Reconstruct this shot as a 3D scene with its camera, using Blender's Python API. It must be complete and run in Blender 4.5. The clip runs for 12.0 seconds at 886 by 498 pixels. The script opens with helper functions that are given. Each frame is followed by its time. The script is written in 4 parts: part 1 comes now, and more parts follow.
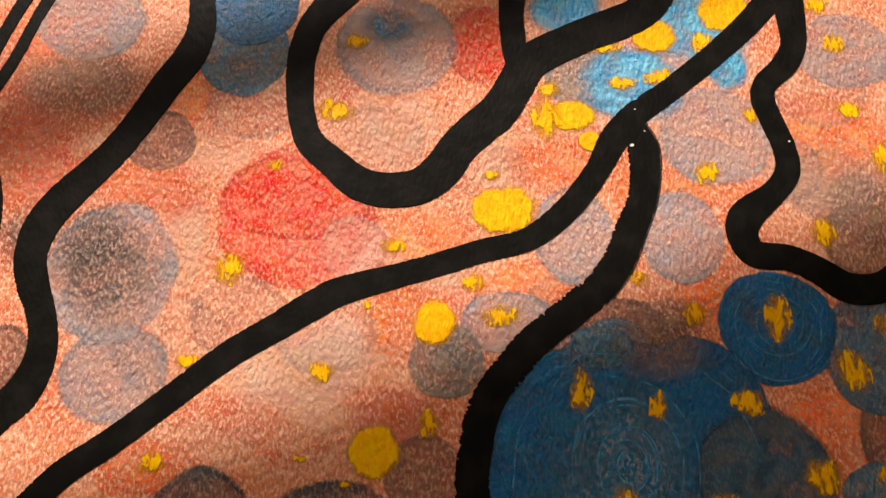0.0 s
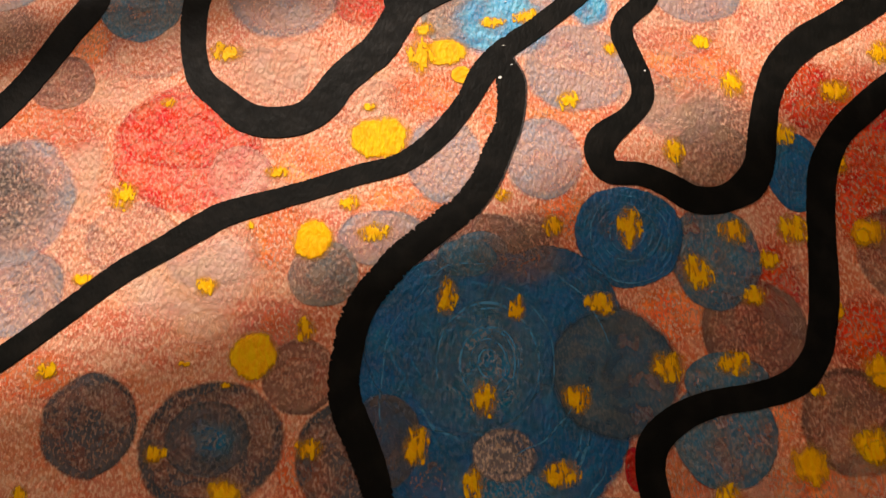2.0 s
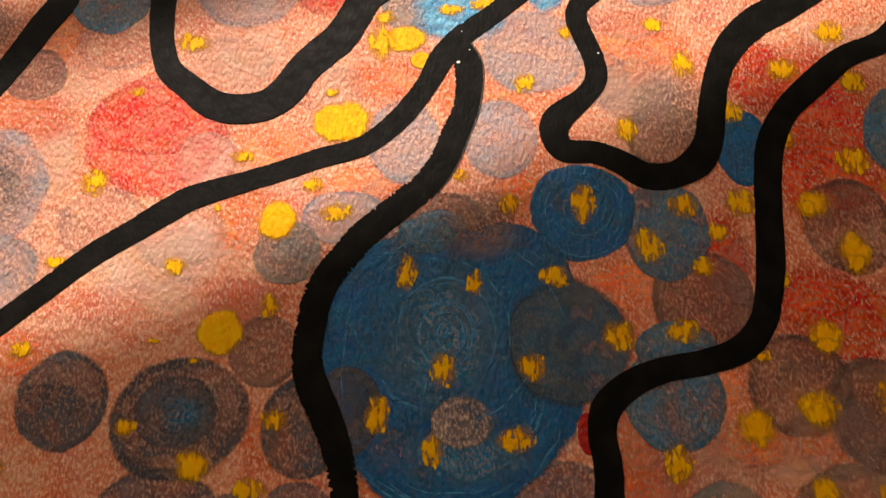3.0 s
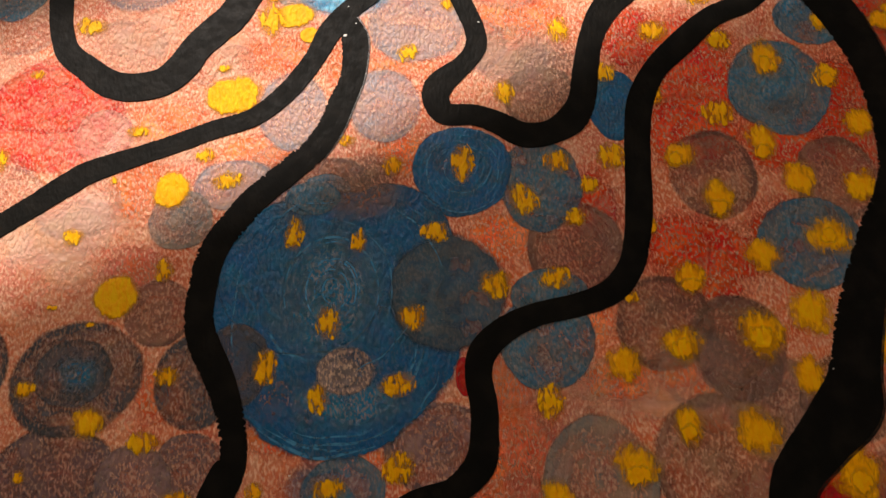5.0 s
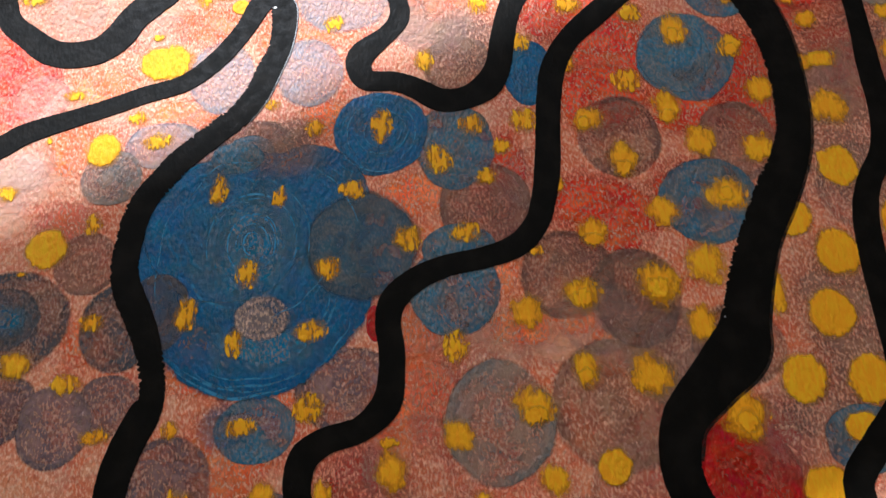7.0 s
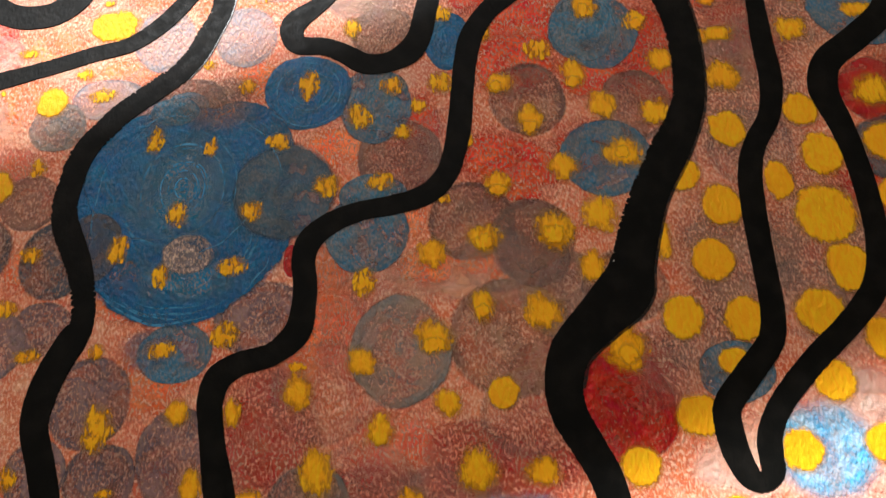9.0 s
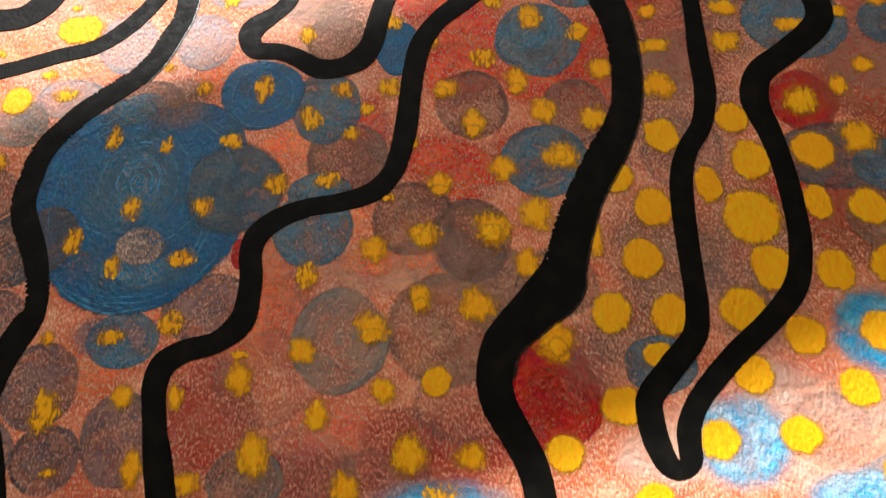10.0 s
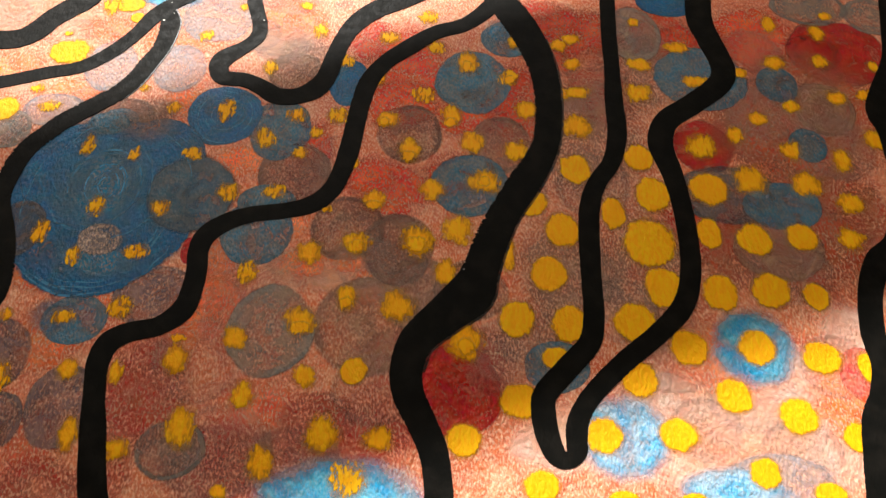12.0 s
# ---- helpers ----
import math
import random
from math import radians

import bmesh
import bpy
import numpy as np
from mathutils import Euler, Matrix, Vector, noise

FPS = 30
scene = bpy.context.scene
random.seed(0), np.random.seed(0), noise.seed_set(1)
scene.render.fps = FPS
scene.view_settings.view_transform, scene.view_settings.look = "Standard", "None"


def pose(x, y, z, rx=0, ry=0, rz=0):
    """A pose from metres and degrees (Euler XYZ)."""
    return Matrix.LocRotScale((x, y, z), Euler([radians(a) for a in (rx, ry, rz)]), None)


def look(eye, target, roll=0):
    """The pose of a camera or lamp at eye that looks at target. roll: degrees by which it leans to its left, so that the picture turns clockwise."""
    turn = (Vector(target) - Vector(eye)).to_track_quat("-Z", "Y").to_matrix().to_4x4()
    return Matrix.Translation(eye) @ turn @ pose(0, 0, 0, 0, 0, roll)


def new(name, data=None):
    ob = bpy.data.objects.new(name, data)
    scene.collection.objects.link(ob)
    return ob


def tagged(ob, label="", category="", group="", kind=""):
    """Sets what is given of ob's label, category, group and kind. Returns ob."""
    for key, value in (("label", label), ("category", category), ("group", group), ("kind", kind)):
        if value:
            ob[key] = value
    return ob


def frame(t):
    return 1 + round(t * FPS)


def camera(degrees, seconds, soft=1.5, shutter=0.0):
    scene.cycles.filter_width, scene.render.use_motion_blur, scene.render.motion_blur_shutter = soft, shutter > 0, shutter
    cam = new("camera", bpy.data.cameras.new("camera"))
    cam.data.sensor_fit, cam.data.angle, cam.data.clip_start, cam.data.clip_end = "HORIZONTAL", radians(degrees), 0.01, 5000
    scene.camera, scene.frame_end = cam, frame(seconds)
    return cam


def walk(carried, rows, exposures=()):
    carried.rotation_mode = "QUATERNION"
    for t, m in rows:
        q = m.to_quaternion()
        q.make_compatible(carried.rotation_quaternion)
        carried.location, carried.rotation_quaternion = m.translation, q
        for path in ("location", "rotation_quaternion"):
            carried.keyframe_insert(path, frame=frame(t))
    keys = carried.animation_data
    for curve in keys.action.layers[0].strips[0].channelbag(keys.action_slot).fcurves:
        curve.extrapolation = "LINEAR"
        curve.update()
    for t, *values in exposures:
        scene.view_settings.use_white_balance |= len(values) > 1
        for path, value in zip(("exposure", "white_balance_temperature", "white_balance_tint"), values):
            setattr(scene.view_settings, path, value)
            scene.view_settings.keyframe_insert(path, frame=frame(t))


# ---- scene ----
# The camera drifts close above a watercolour painting that lies on a table by a window.
cam = camera(65.51, 12.0, soft=1.45)
PATH = [
    (0, (0.00126, -0.04147, 0.15218), (0.00012, 0.01437, -0.03986), -1.161),
    (0.5, (0.00786, -0.04934, 0.15244), (0.00819, 0.00777, -0.03923), -0.154),
    (1, (0.01608, -0.05690, 0.15405), (0.01637, 0.00032, -0.03759), -0.618),
    (1.5, (0.02187, -0.06136, 0.15703), (0.02226, -0.00420, -0.03463), -0.753),
    (2, (0.02902, -0.06622, 0.15790), (0.02990, -0.00727, -0.03322), -0.608),
    (2.5, (0.03313, -0.07033, 0.15980), (0.03360, -0.01074, -0.03111), -1.404),
    (4.5, (0.06062, -0.08584, 0.16503), (0.06269, -0.02551, -0.02565), -2.480),
    (5, (0.06508, -0.08957, 0.16625), (0.06829, -0.02880, -0.02427), -1.841),
    (5.5, (0.06978, -0.09287, 0.16867), (0.07378, -0.03137, -0.02159), -1.351),
    (6, (0.07392, -0.09794, 0.16959), (0.07826, -0.03545, -0.02035), -1.056),
    (6.5, (0.07958, -0.10280, 0.16955), (0.08375, -0.03973, -0.02020), -1.109),
    (7, (0.08570, -0.10819, 0.16991), (0.08944, -0.04405, -0.01948), -1.388),
    (9, (0.10864, -0.13335, 0.17748), (0.11213, -0.06431, -0.01020), -0.676),
    (9.5, (0.11774, -0.13675, 0.18131), (0.12207, -0.06570, -0.00560), 0.305),
    (10, (0.12422, -0.14228, 0.18347), (0.12862, -0.06908, -0.00261), 0.675),
    (10.5, (0.12694, -0.14820, 0.18837), (0.12965, -0.07234, 0.00333), 0.056),
    (11, (0.13234, -0.15596, 0.19146), (0.13535, -0.07609, 0.00812), 0.808),
    (11.5, (0.13854, -0.16230, 0.19486), (0.14319, -0.07795, 0.01357), 2.643),
    (12, (0.14447, -0.16739, 0.19825), (0.15080, -0.07729, 0.01981), 4.276),
]
walk(cam, [(t, look(eye, target, roll)) for t, eye, target, roll in PATH],
     exposures=[(0.0, 0.22, 7000, 14), (2.5, 0.26, 7100, 15), (4.5, 0.40, 7050, 15), (5.0, 0.34, 6850, 14), (5.5, 0.57, 6900, 15), (6.0, 0.43, 6800, 13),
                (6.5, 0.33, 6050, 11), (7.0, 0.85, 5300, 8), (9.0, 0.95, 5800, 7), (10.5, 0.92, 6050, 7), (12.0, 0.85, 6250, 6)])

# ---- world, sun, window light ----
TURN = 17.3            # the room stands turned against the sheet by this angle
ROOM = pose(0, 0, 0, 0, 0, TURN)
SUN_HEIGHT = 40.0      # degrees above the horizon
WALL_Y = 1.10          # from the sheet to the window wall

world = bpy.data.worlds.new("daylight")
scene.world = world
world.use_nodes = True
sky = world.node_tree.nodes.new("ShaderNodeTexSky")
sky.sky_type = "NISHITA"
sky.sun_disc = False
sky.sun_elevation = radians(SUN_HEIGHT)
sky.sun_rotation = radians(-TURN)
background = world.node_tree.nodes["Background"]
background.inputs["Strength"].default_value = 0.08
world.node_tree.links.new(sky.outputs[0], background.inputs[0])

scene.cycles.transparent_max_bounces = 32

sun_data = bpy.data.lights.new("sun", "SUN")
sun_data.energy, sun_data.angle, sun_data.color = 4.1, radians(0.55), (1.0, 0.93, 0.86)
sun = new("sun", sun_data)
sun.matrix_world = ROOM @ look((0, 3 * math.cos(radians(SUN_HEIGHT)), 3 * math.sin(radians(SUN_HEIGHT))), (0, 0, 0))

glow_data = bpy.data.lights.new("window_daylight", "AREA")
glow_data.shape, glow_data.size, glow_data.size_y = "RECTANGLE", 1.7, 1.4
glow_data.energy, glow_data.color = 10.6, (1.0, 0.81, 0.61)
glow = new("window_daylight", glow_data)
glow.matrix_world = ROOM @ look((0, WALL_Y + 0.22, 0.95), (0, 0, 0.5))


# ---- materials ----
class Nodes:
    """Short hand for building one node tree."""

    def __init__(self, name):
        self.mat = bpy.data.materials.new(name)
        self.mat.use_nodes = True
        self.tree = self.mat.node_tree
        self.bsdf = self.tree.nodes["Principled BSDF"]
        self.out = self.tree.nodes["Material Output"]

    def add(self, kind, **settings):
        n = self.tree.nodes.new(kind)
        for key, value in settings.items():
            n.inputs[key].default_value = value
        return n

    def put(self, value, socket):
        if hasattr(value, "is_linked"):
            self.tree.links.new(value, socket)
        else:
            socket.default_value = value

    def math(self, op, a, b=0.0, c=0.0, clamp=False):
        n = self.tree.nodes.new("ShaderNodeMath")
        n.operation, n.use_clamp = op, clamp
        for v, s in zip((a, b, c), n.inputs):
            self.put(v, s)
        return n.outputs[0]

    def ramp(self, value, low, high, to_low=0.0, to_high=1.0):
        n = self.tree.nodes.new("ShaderNodeMapRange")
        n.interpolation_type = "SMOOTHSTEP"
        for v, s in zip((value, low, high, to_low, to_high), n.inputs):
            self.put(v, s)
        return n.outputs[0]

    def mix(self, factor, a, b, blend="MIX"):
        n = self.tree.nodes.new("ShaderNodeMix")
        n.data_type, n.blend_type = "RGBA", blend
        self.put(factor, n.inputs[0])
        for v, s in ((a, n.inputs[6]), (b, n.inputs[7])):
            self.put((*v, 1) if isinstance(v, tuple) and len(v) == 3 else v, s)
        return n.outputs[2]

    def noise(self, scale, detail=2.0, rough=0.5, vector=None, distort=0.0):
        n = self.add("ShaderNodeTexNoise", Scale=scale, Detail=detail, Roughness=rough, Distortion=distort)
        self.put(vector if vector is not None else self.place(), n.inputs["Vector"])
        return n.outputs[0]

    def place(self):
        if not hasattr(self, "_place"):
            self._place = self.add("ShaderNodeNewGeometry").outputs["Position"]
        return self._place

    def stretched(self, turn, sx, sy):
        n = self.add("ShaderNodeMapping", Rotation=(0, 0, radians(turn)), Scale=(sx, sy, 1))
        self.put(self.place(), n.inputs["Vector"])
        return n.outputs[0]

    def random(self):
        return self.add("ShaderNodeObjectInfo").outputs["Random"]

    def bump(self, height, strength, distance):
        n = self.add("ShaderNodeBump", Strength=strength, Distance=distance)
        self.put(height, n.inputs["Height"])
        self.put(n.outputs[0], self.bsdf.inputs["Normal"])


RELIEF = 0.00086    # depth of the paper's tooth, metres


def tooth(n):
    """The relief of cold-pressed paper: pits and knobs of a millimetre and more, drawn out a little one way."""
    coarse = n.noise(820.0, 2.0, 0.55, n.stretched(28, 1.2, 0.72))
    cells = n.tree.nodes.new("ShaderNodeTexVoronoi")
    cells.feature = "SMOOTH_F1"
    cells.inputs["Scale"].default_value, cells.inputs["Smoothness"].default_value = 900.0, 0.7
    n.put(n.stretched(28, 1.2, 0.72), cells.inputs["Vector"])
    knobs = n.math("SUBTRACT", 0.92, cells.outputs["Distance"])
    fine = n.noise(2400.0, 2.0, 0.5)
    return n.math("ADD", n.math("MULTIPLY_ADD", coarse, 0.68, n.math("MULTIPLY", knobs, 0.24)), n.math("MULTIPLY", fine, 0.09))


def glints(n):
    """Pale dashes painted in for glints of skylight on the tooth, thick in some places and few in others."""
    dash = n.noise(1280.0, 2.0, 0.6, n.stretched(28, 1.25, 0.66))
    crowd = n.noise(120.0, 2.0, 0.5)
    return n.ramp(n.math("MULTIPLY_ADD", crowd, 0.10, dash), 0.53, 0.65)


def pits(n):
    """Where pigment has settled in the pits of the tooth."""
    return n.ramp(n.noise(1000.0, 2.0, 0.6, n.stretched(28, 1.15, 0.75)), 0.34, 0.48, 1.0, 0.0)


def paper_material():
    n = Nodes("washed_paper")
    grain = tooth(n)
    big, mid = n.noise(26.0, 3.0, 0.55, None, 0.6), n.noise(75.0, 3.0, 0.6, None, 0.5)
    col = n.mix(n.ramp(big, 0.38, 0.62), (0.78, 0.285, 0.135), (0.74, 0.165, 0.050))
    col = n.mix(n.ramp(mid, 0.52, 0.68, 0.0, 0.75), col, (0.64, 0.085, 0.032))
    col = n.mix(n.ramp(mid, 0.30, 0.46, 0.6, 0.0), col, (0.84, 0.50, 0.30))
    col = n.mix(n.ramp(n.noise(58.0, 3.0, 0.6, None, 0.8), 0.52, 0.66, 0.0, 0.25), col, (0.58, 0.32, 0.27))
    col = n.mix(n.ramp(n.noise(230.0, 3.0, 0.65, None, 0.8), 0.38, 0.58, 0.5, 0.0), col, (0.64, 0.16, 0.09))
    col = n.mix(n.ramp(n.noise(150.0, 4.0, 0.65, None, 1.0), 0.50, 0.64, 0.0, 0.45), col, (0.88, 0.46, 0.29))
    col = n.mix(n.math("MULTIPLY", pits(n), 0.30), col, (0.52, 0.12, 0.05))
    # glints of the tooth, put into the paper's colour
    col = n.mix(n.math("MULTIPLY", glints(n), 0.56), col, (0.97, 0.66, 0.46))
    n.put(0.3, n.bsdf.inputs["Specular IOR Level"])
    n.put(col, n.bsdf.inputs["Base Color"])
    n.put(0.52, n.bsdf.inputs["Roughness"])
    n.bump(grain, 1.0, RELIEF)
    return n.mat


def wash_material(name, colour, other, strength, soft, rim=0.2, speckle=0.4, rings=0.0, gloss=0.5, shift=0.05, relief=1.1, fleck=0.36, bands=0.35):
    """A transparent layer of watercolour: clouded and brushed round, with a soft or crisp border, pigment in the paper's pits."""
    n = Nodes(name)
    grain = tooth(n)
    uv = n.add("ShaderNodeUVMap").outputs[0]
    length = n.tree.nodes.new("ShaderNodeVectorMath")
    length.operation = "LENGTH"
    n.put(uv, length.inputs[0])
    own = n.random()
    wobble = n.noise(260.0, 3.0, 0.6)
    r = n.math("ADD", length.outputs["Value"], n.math("MULTIPLY", n.math("SUBTRACT", wobble, 0.5), 0.08 + 0.22 * soft))
    mask = n.ramp(r, 1.0 - soft, 1.0, 1.0, 0.0)
    # rounds of the brush: each circle has its own darker and paler bands, and they drift
    drift = n.math("MULTIPLY_ADD", n.noise(85.0, 2.0, 0.5), 1.3, length.outputs["Value"])
    lane = n.tree.nodes.new("ShaderNodeCombineXYZ")
    n.put(n.math("MULTIPLY", drift, 3.2), lane.inputs[0])
    n.put(n.math("MULTIPLY", own, 40.0), lane.inputs[1])
    band = n.ramp(n.noise(1.0, 2.0, 0.6, lane.outputs[0]), 0.34, 0.66)
    border = n.math("MULTIPLY", n.ramp(r, 0.86 - soft, 0.97 - soft), n.ramp(n.noise(60.0, 2.0), 0.38, 0.62, 0.2, 1.6))
    cloud = n.ramp(n.noise(105.0, 4.0, 0.6, None, 0.6), 0.32, 0.66, 0.62, 1.25)
    amount = n.math("MULTIPLY", n.math("MULTIPLY", cloud, strength), n.math("MULTIPLY_ADD", band, bands, 1.0 - 0.5 * bands))
    amount = n.math("ADD", amount, n.math("MULTIPLY", border, rim))
    amount = n.math("MULTIPLY_ADD", pits(n), 0.5 * speckle * min(strength, 0.6), amount)
    amount = n.math("MULTIPLY", amount, mask, clamp=True)
    alpha = n.math("MULTIPLY", amount, n.math("MULTIPLY_ADD", glints(n), -1.0 * speckle, 1.08), clamp=True)
    hues = n.math("MULTIPLY_ADD", band, 0.22, n.noise(130.0, 3.0, 0.6, None, 0.5))
    col = n.mix(n.ramp(hues, 0.48, 0.74), colour, other)
    if rim:
        col = n.mix(n.math("MULTIPLY", border, 0.45, clamp=True), col, tuple(0.6 * c for c in colour))
    height = grain
    if rings:
        wave = n.math("SINE", n.math("MULTIPLY_ADD", n.noise(90.0, 2.0), 16.0, n.math("MULTIPLY", length.outputs["Value"], 46.0)))
        swirl = n.math("MULTIPLY", n.ramp(wave, 0.55, 1.0), n.ramp(n.noise(140.0, 2.0), 0.45, 0.64))
        col = n.mix(n.math("MULTIPLY", swirl, 0.55 * rings), col, (0.03, 0.20, 0.40))
        height = n.math("ADD", grain, n.math("MULTIPLY", swirl, 0.14 * rings))
    if fleck:
        # the same skylight glints, painted into the wash's colour
        col = n.mix(n.math("MULTIPLY", glints(n), fleck), col, (0.84, 0.60, 0.45))
    hue = n.add("ShaderNodeHueSaturation")
    n.put(n.math("MULTIPLY_ADD", own, 0.30, 0.90), hue.inputs["Value"])
    n.put(n.math("MULTIPLY_ADD", n.noise(190.0, 3.0, 0.6, None, 0.5), shift, 0.5 - shift / 2), hue.inputs["Hue"])
    hue.inputs["Saturation"].default_value = 1.10
    n.put(col, hue.inputs["Color"])
    n.put(hue.outputs[0], n.bsdf.inputs["Base Color"])
    n.put(gloss, n.bsdf.inputs["Roughness"])
    n.put(alpha, n.bsdf.inputs["Alpha"])
    n.put(0.28, n.bsdf.inputs["Specular IOR Level"])
    n.bump(height, relief, RELIEF)
    return n.mat


def dab_material(name, torn, halo, fuzz):
    """Yellow gouache, dabbed on: an opaque, torn heart in a thin, see-through border."""
    n = Nodes(name)
    grain = tooth(n)
    uv = n.add("ShaderNodeUVMap").outputs[0]
    length = n.tree.nodes.new("ShaderNodeVectorMath")
    length.operation = "LENGTH"
    n.put(uv, length.inputs[0])
    streak = n.noise(520.0, 3.0, 0.6, n.stretched(-62, 1.5, 0.55), 0.7)
    hair = n.noise(1300.0, 2.0, 0.6, n.stretched(-40, 1.6, 0.6))
    lump = n.noise(240.0, 3.0, 0.55)
    r = n.math("ADD", length.outputs["Value"], n.math("MULTIPLY", n.math("SUBTRACT", lump, 0.5), 0.30 + 0.7 * torn + 0.3 * fuzz))
    r = n.math("ADD", r, n.math("MULTIPLY", n.math("SUBTRACT", hair, 0.5), 0.06 + 0.35 * torn + 0.12 * fuzz))
    body = n.ramp(r, 0.90 - 0.62 * fuzz, 1.02 + 0.12 * fuzz, 1.0, 0.0)
    thick = n.math("MULTIPLY_ADD", n.math("SUBTRACT", streak, 0.5), 9.0 * torn, n.math("SUBTRACT", 0.92 - 0.6 * torn, r))
    heart = n.ramp(n.math("MULTIPLY_ADD", n.math("SUBTRACT", 0.5, grain), 0.12 + 1.1 * torn, thick), 0.0 - 0.25 * fuzz, 0.12 + 0.45 * fuzz)
    thin = n.math("MULTIPLY", body, n.math("MULTIPLY_ADD", n.ramp(hair, 0.35, 0.62), 0.45 * halo, 0.55 * halo))
    thin = n.math("MULTIPLY", thin, n.math("MULTIPLY_ADD", glints(n), -0.35, 1.0))
    cover = n.math("MAXIMUM", n.math("MULTIPLY", n.math("MULTIPLY", heart, 0.96), n.ramp(body, 0.0, 0.3)), thin)
    fresh = n.mix(n.ramp(streak, 0.36, 0.66), (1.0, 0.44, 0.001), (1.0, 0.59, 0.002))
    fresh = n.mix(n.math("MULTIPLY", n.random(), 0.5), fresh, (1.0, 0.42, 0.001))
    col = n.mix(heart, (0.66, 0.29, 0.001), fresh)
    n.put(col, n.bsdf.inputs["Base Color"])
    n.put(0.6, n.bsdf.inputs["Roughness"])
    n.put(0.14, n.bsdf.inputs["Specular IOR Level"])
    n.put(cover, n.bsdf.inputs["Alpha"])
    n.bump(n.math("ADD", n.math("MULTIPLY", grain, 0.7), n.math("ADD", n.math("MULTIPLY", streak, 0.25), n.math("MULTIPLY", heart, 0.25))), 0.9, RELIEF)
    return n.mat


def black_material():
    n = Nodes("black_acrylic")
    grain = tooth(n)
    col = n.mix(n.ramp(n.noise(160.0, 3.0), 0.4, 0.7), (0.005, 0.005, 0.0042), (0.010, 0.009, 0.0075))
    n.put(0.05, n.bsdf.inputs["Specular IOR Level"])
    n.put(col, n.bsdf.inputs["Base Color"])
    n.put(n.ramp(n.noise(300.0, 2.0), 0.35, 0.65, 0.50, 0.62), n.bsdf.inputs["Roughness"])
    n.bump(grain, 0.6, 0.0003)
    return n.mat


def plain_material(name, colour, other, scale, rough):
    n = Nodes(name)
    n.put(n.mix(n.ramp(n.noise(scale, 4.0, 0.6), 0.35, 0.65), colour, other), n.bsdf.inputs["Base Color"])
    n.put(rough, n.bsdf.inputs["Roughness"])
    n.bump(n.noise(scale * 6, 3.0), 0.2, 0.002)
    return n.mat


def glaze_material():
    n = Nodes("black_glaze")
    grain = tooth(n)
    n.put((0.006, 0.006, 0.006, 1), n.bsdf.inputs["Base Color"])
    n.put(0.4, n.bsdf.inputs["Roughness"])
    n.put(n.ramp(n.noise(380.0, 3.0, 0.6), 0.38, 0.62, 0.55, 0.92), n.bsdf.inputs["Alpha"])
    n.bump(grain, 0.5, 0.0003)
    return n.mat


def mark_material():
    n = Nodes("light_blue_trace")
    n.put((0.05, 0.27, 0.50, 1), n.bsdf.inputs["Base Color"])
    n.put(0.5, n.bsdf.inputs["Roughness"])
    n.put(n.ramp(n.noise(500.0, 3.0, 0.6), 0.36, 0.60, 0.25, 0.92), n.bsdf.inputs["Alpha"])
    n.bump(tooth(n), 0.4, 0.0003)
    return n.mat


PAPER = paper_material()
MARK = mark_material()
GLAZE = glaze_material()
BLACK = black_material()
DABS = {
    "solid": (dab_material("yellow_gouache", 0.03, 0.55, 0.10), "thick round dab of yellow gouache"),
    "core": (dab_material("fresh_yellow_gouache", 0.16, 0.3, 0.2), "small fresh core of yellow gouache"),
    "soft": (dab_material("rubbed_yellow_gouache", 0.12, 0.86, 0.8), "rubbed dab of ochre-yellow gouache with a soft border"),
    "ragged": (dab_material("dry_yellow_gouache", 0.34, 0.72, 0.5), "torn dry-brushed dab of yellow gouache"),
}
WHITE = plain_material("bare_paper", (0.80, 0.78, 0.74), (0.70, 0.68, 0.64), 900.0, 0.6)
PLASTER = plain_material("white_plaster", (0.78, 0.76, 0.72), (0.72, 0.70, 0.66), 3.0, 0.9)
GLOSS = plain_material("white_window_paint", (0.80, 0.79, 0.76), (0.74, 0.73, 0.70), 8.0, 0.4)
BOARDS = plain_material("floor_oak", (0.30, 0.19, 0.10), (0.22, 0.13, 0.07), 9.0, 0.5)
TABLE = plain_material("table_beech", (0.42, 0.28, 0.16), (0.34, 0.22, 0.12), 14.0, 0.5)
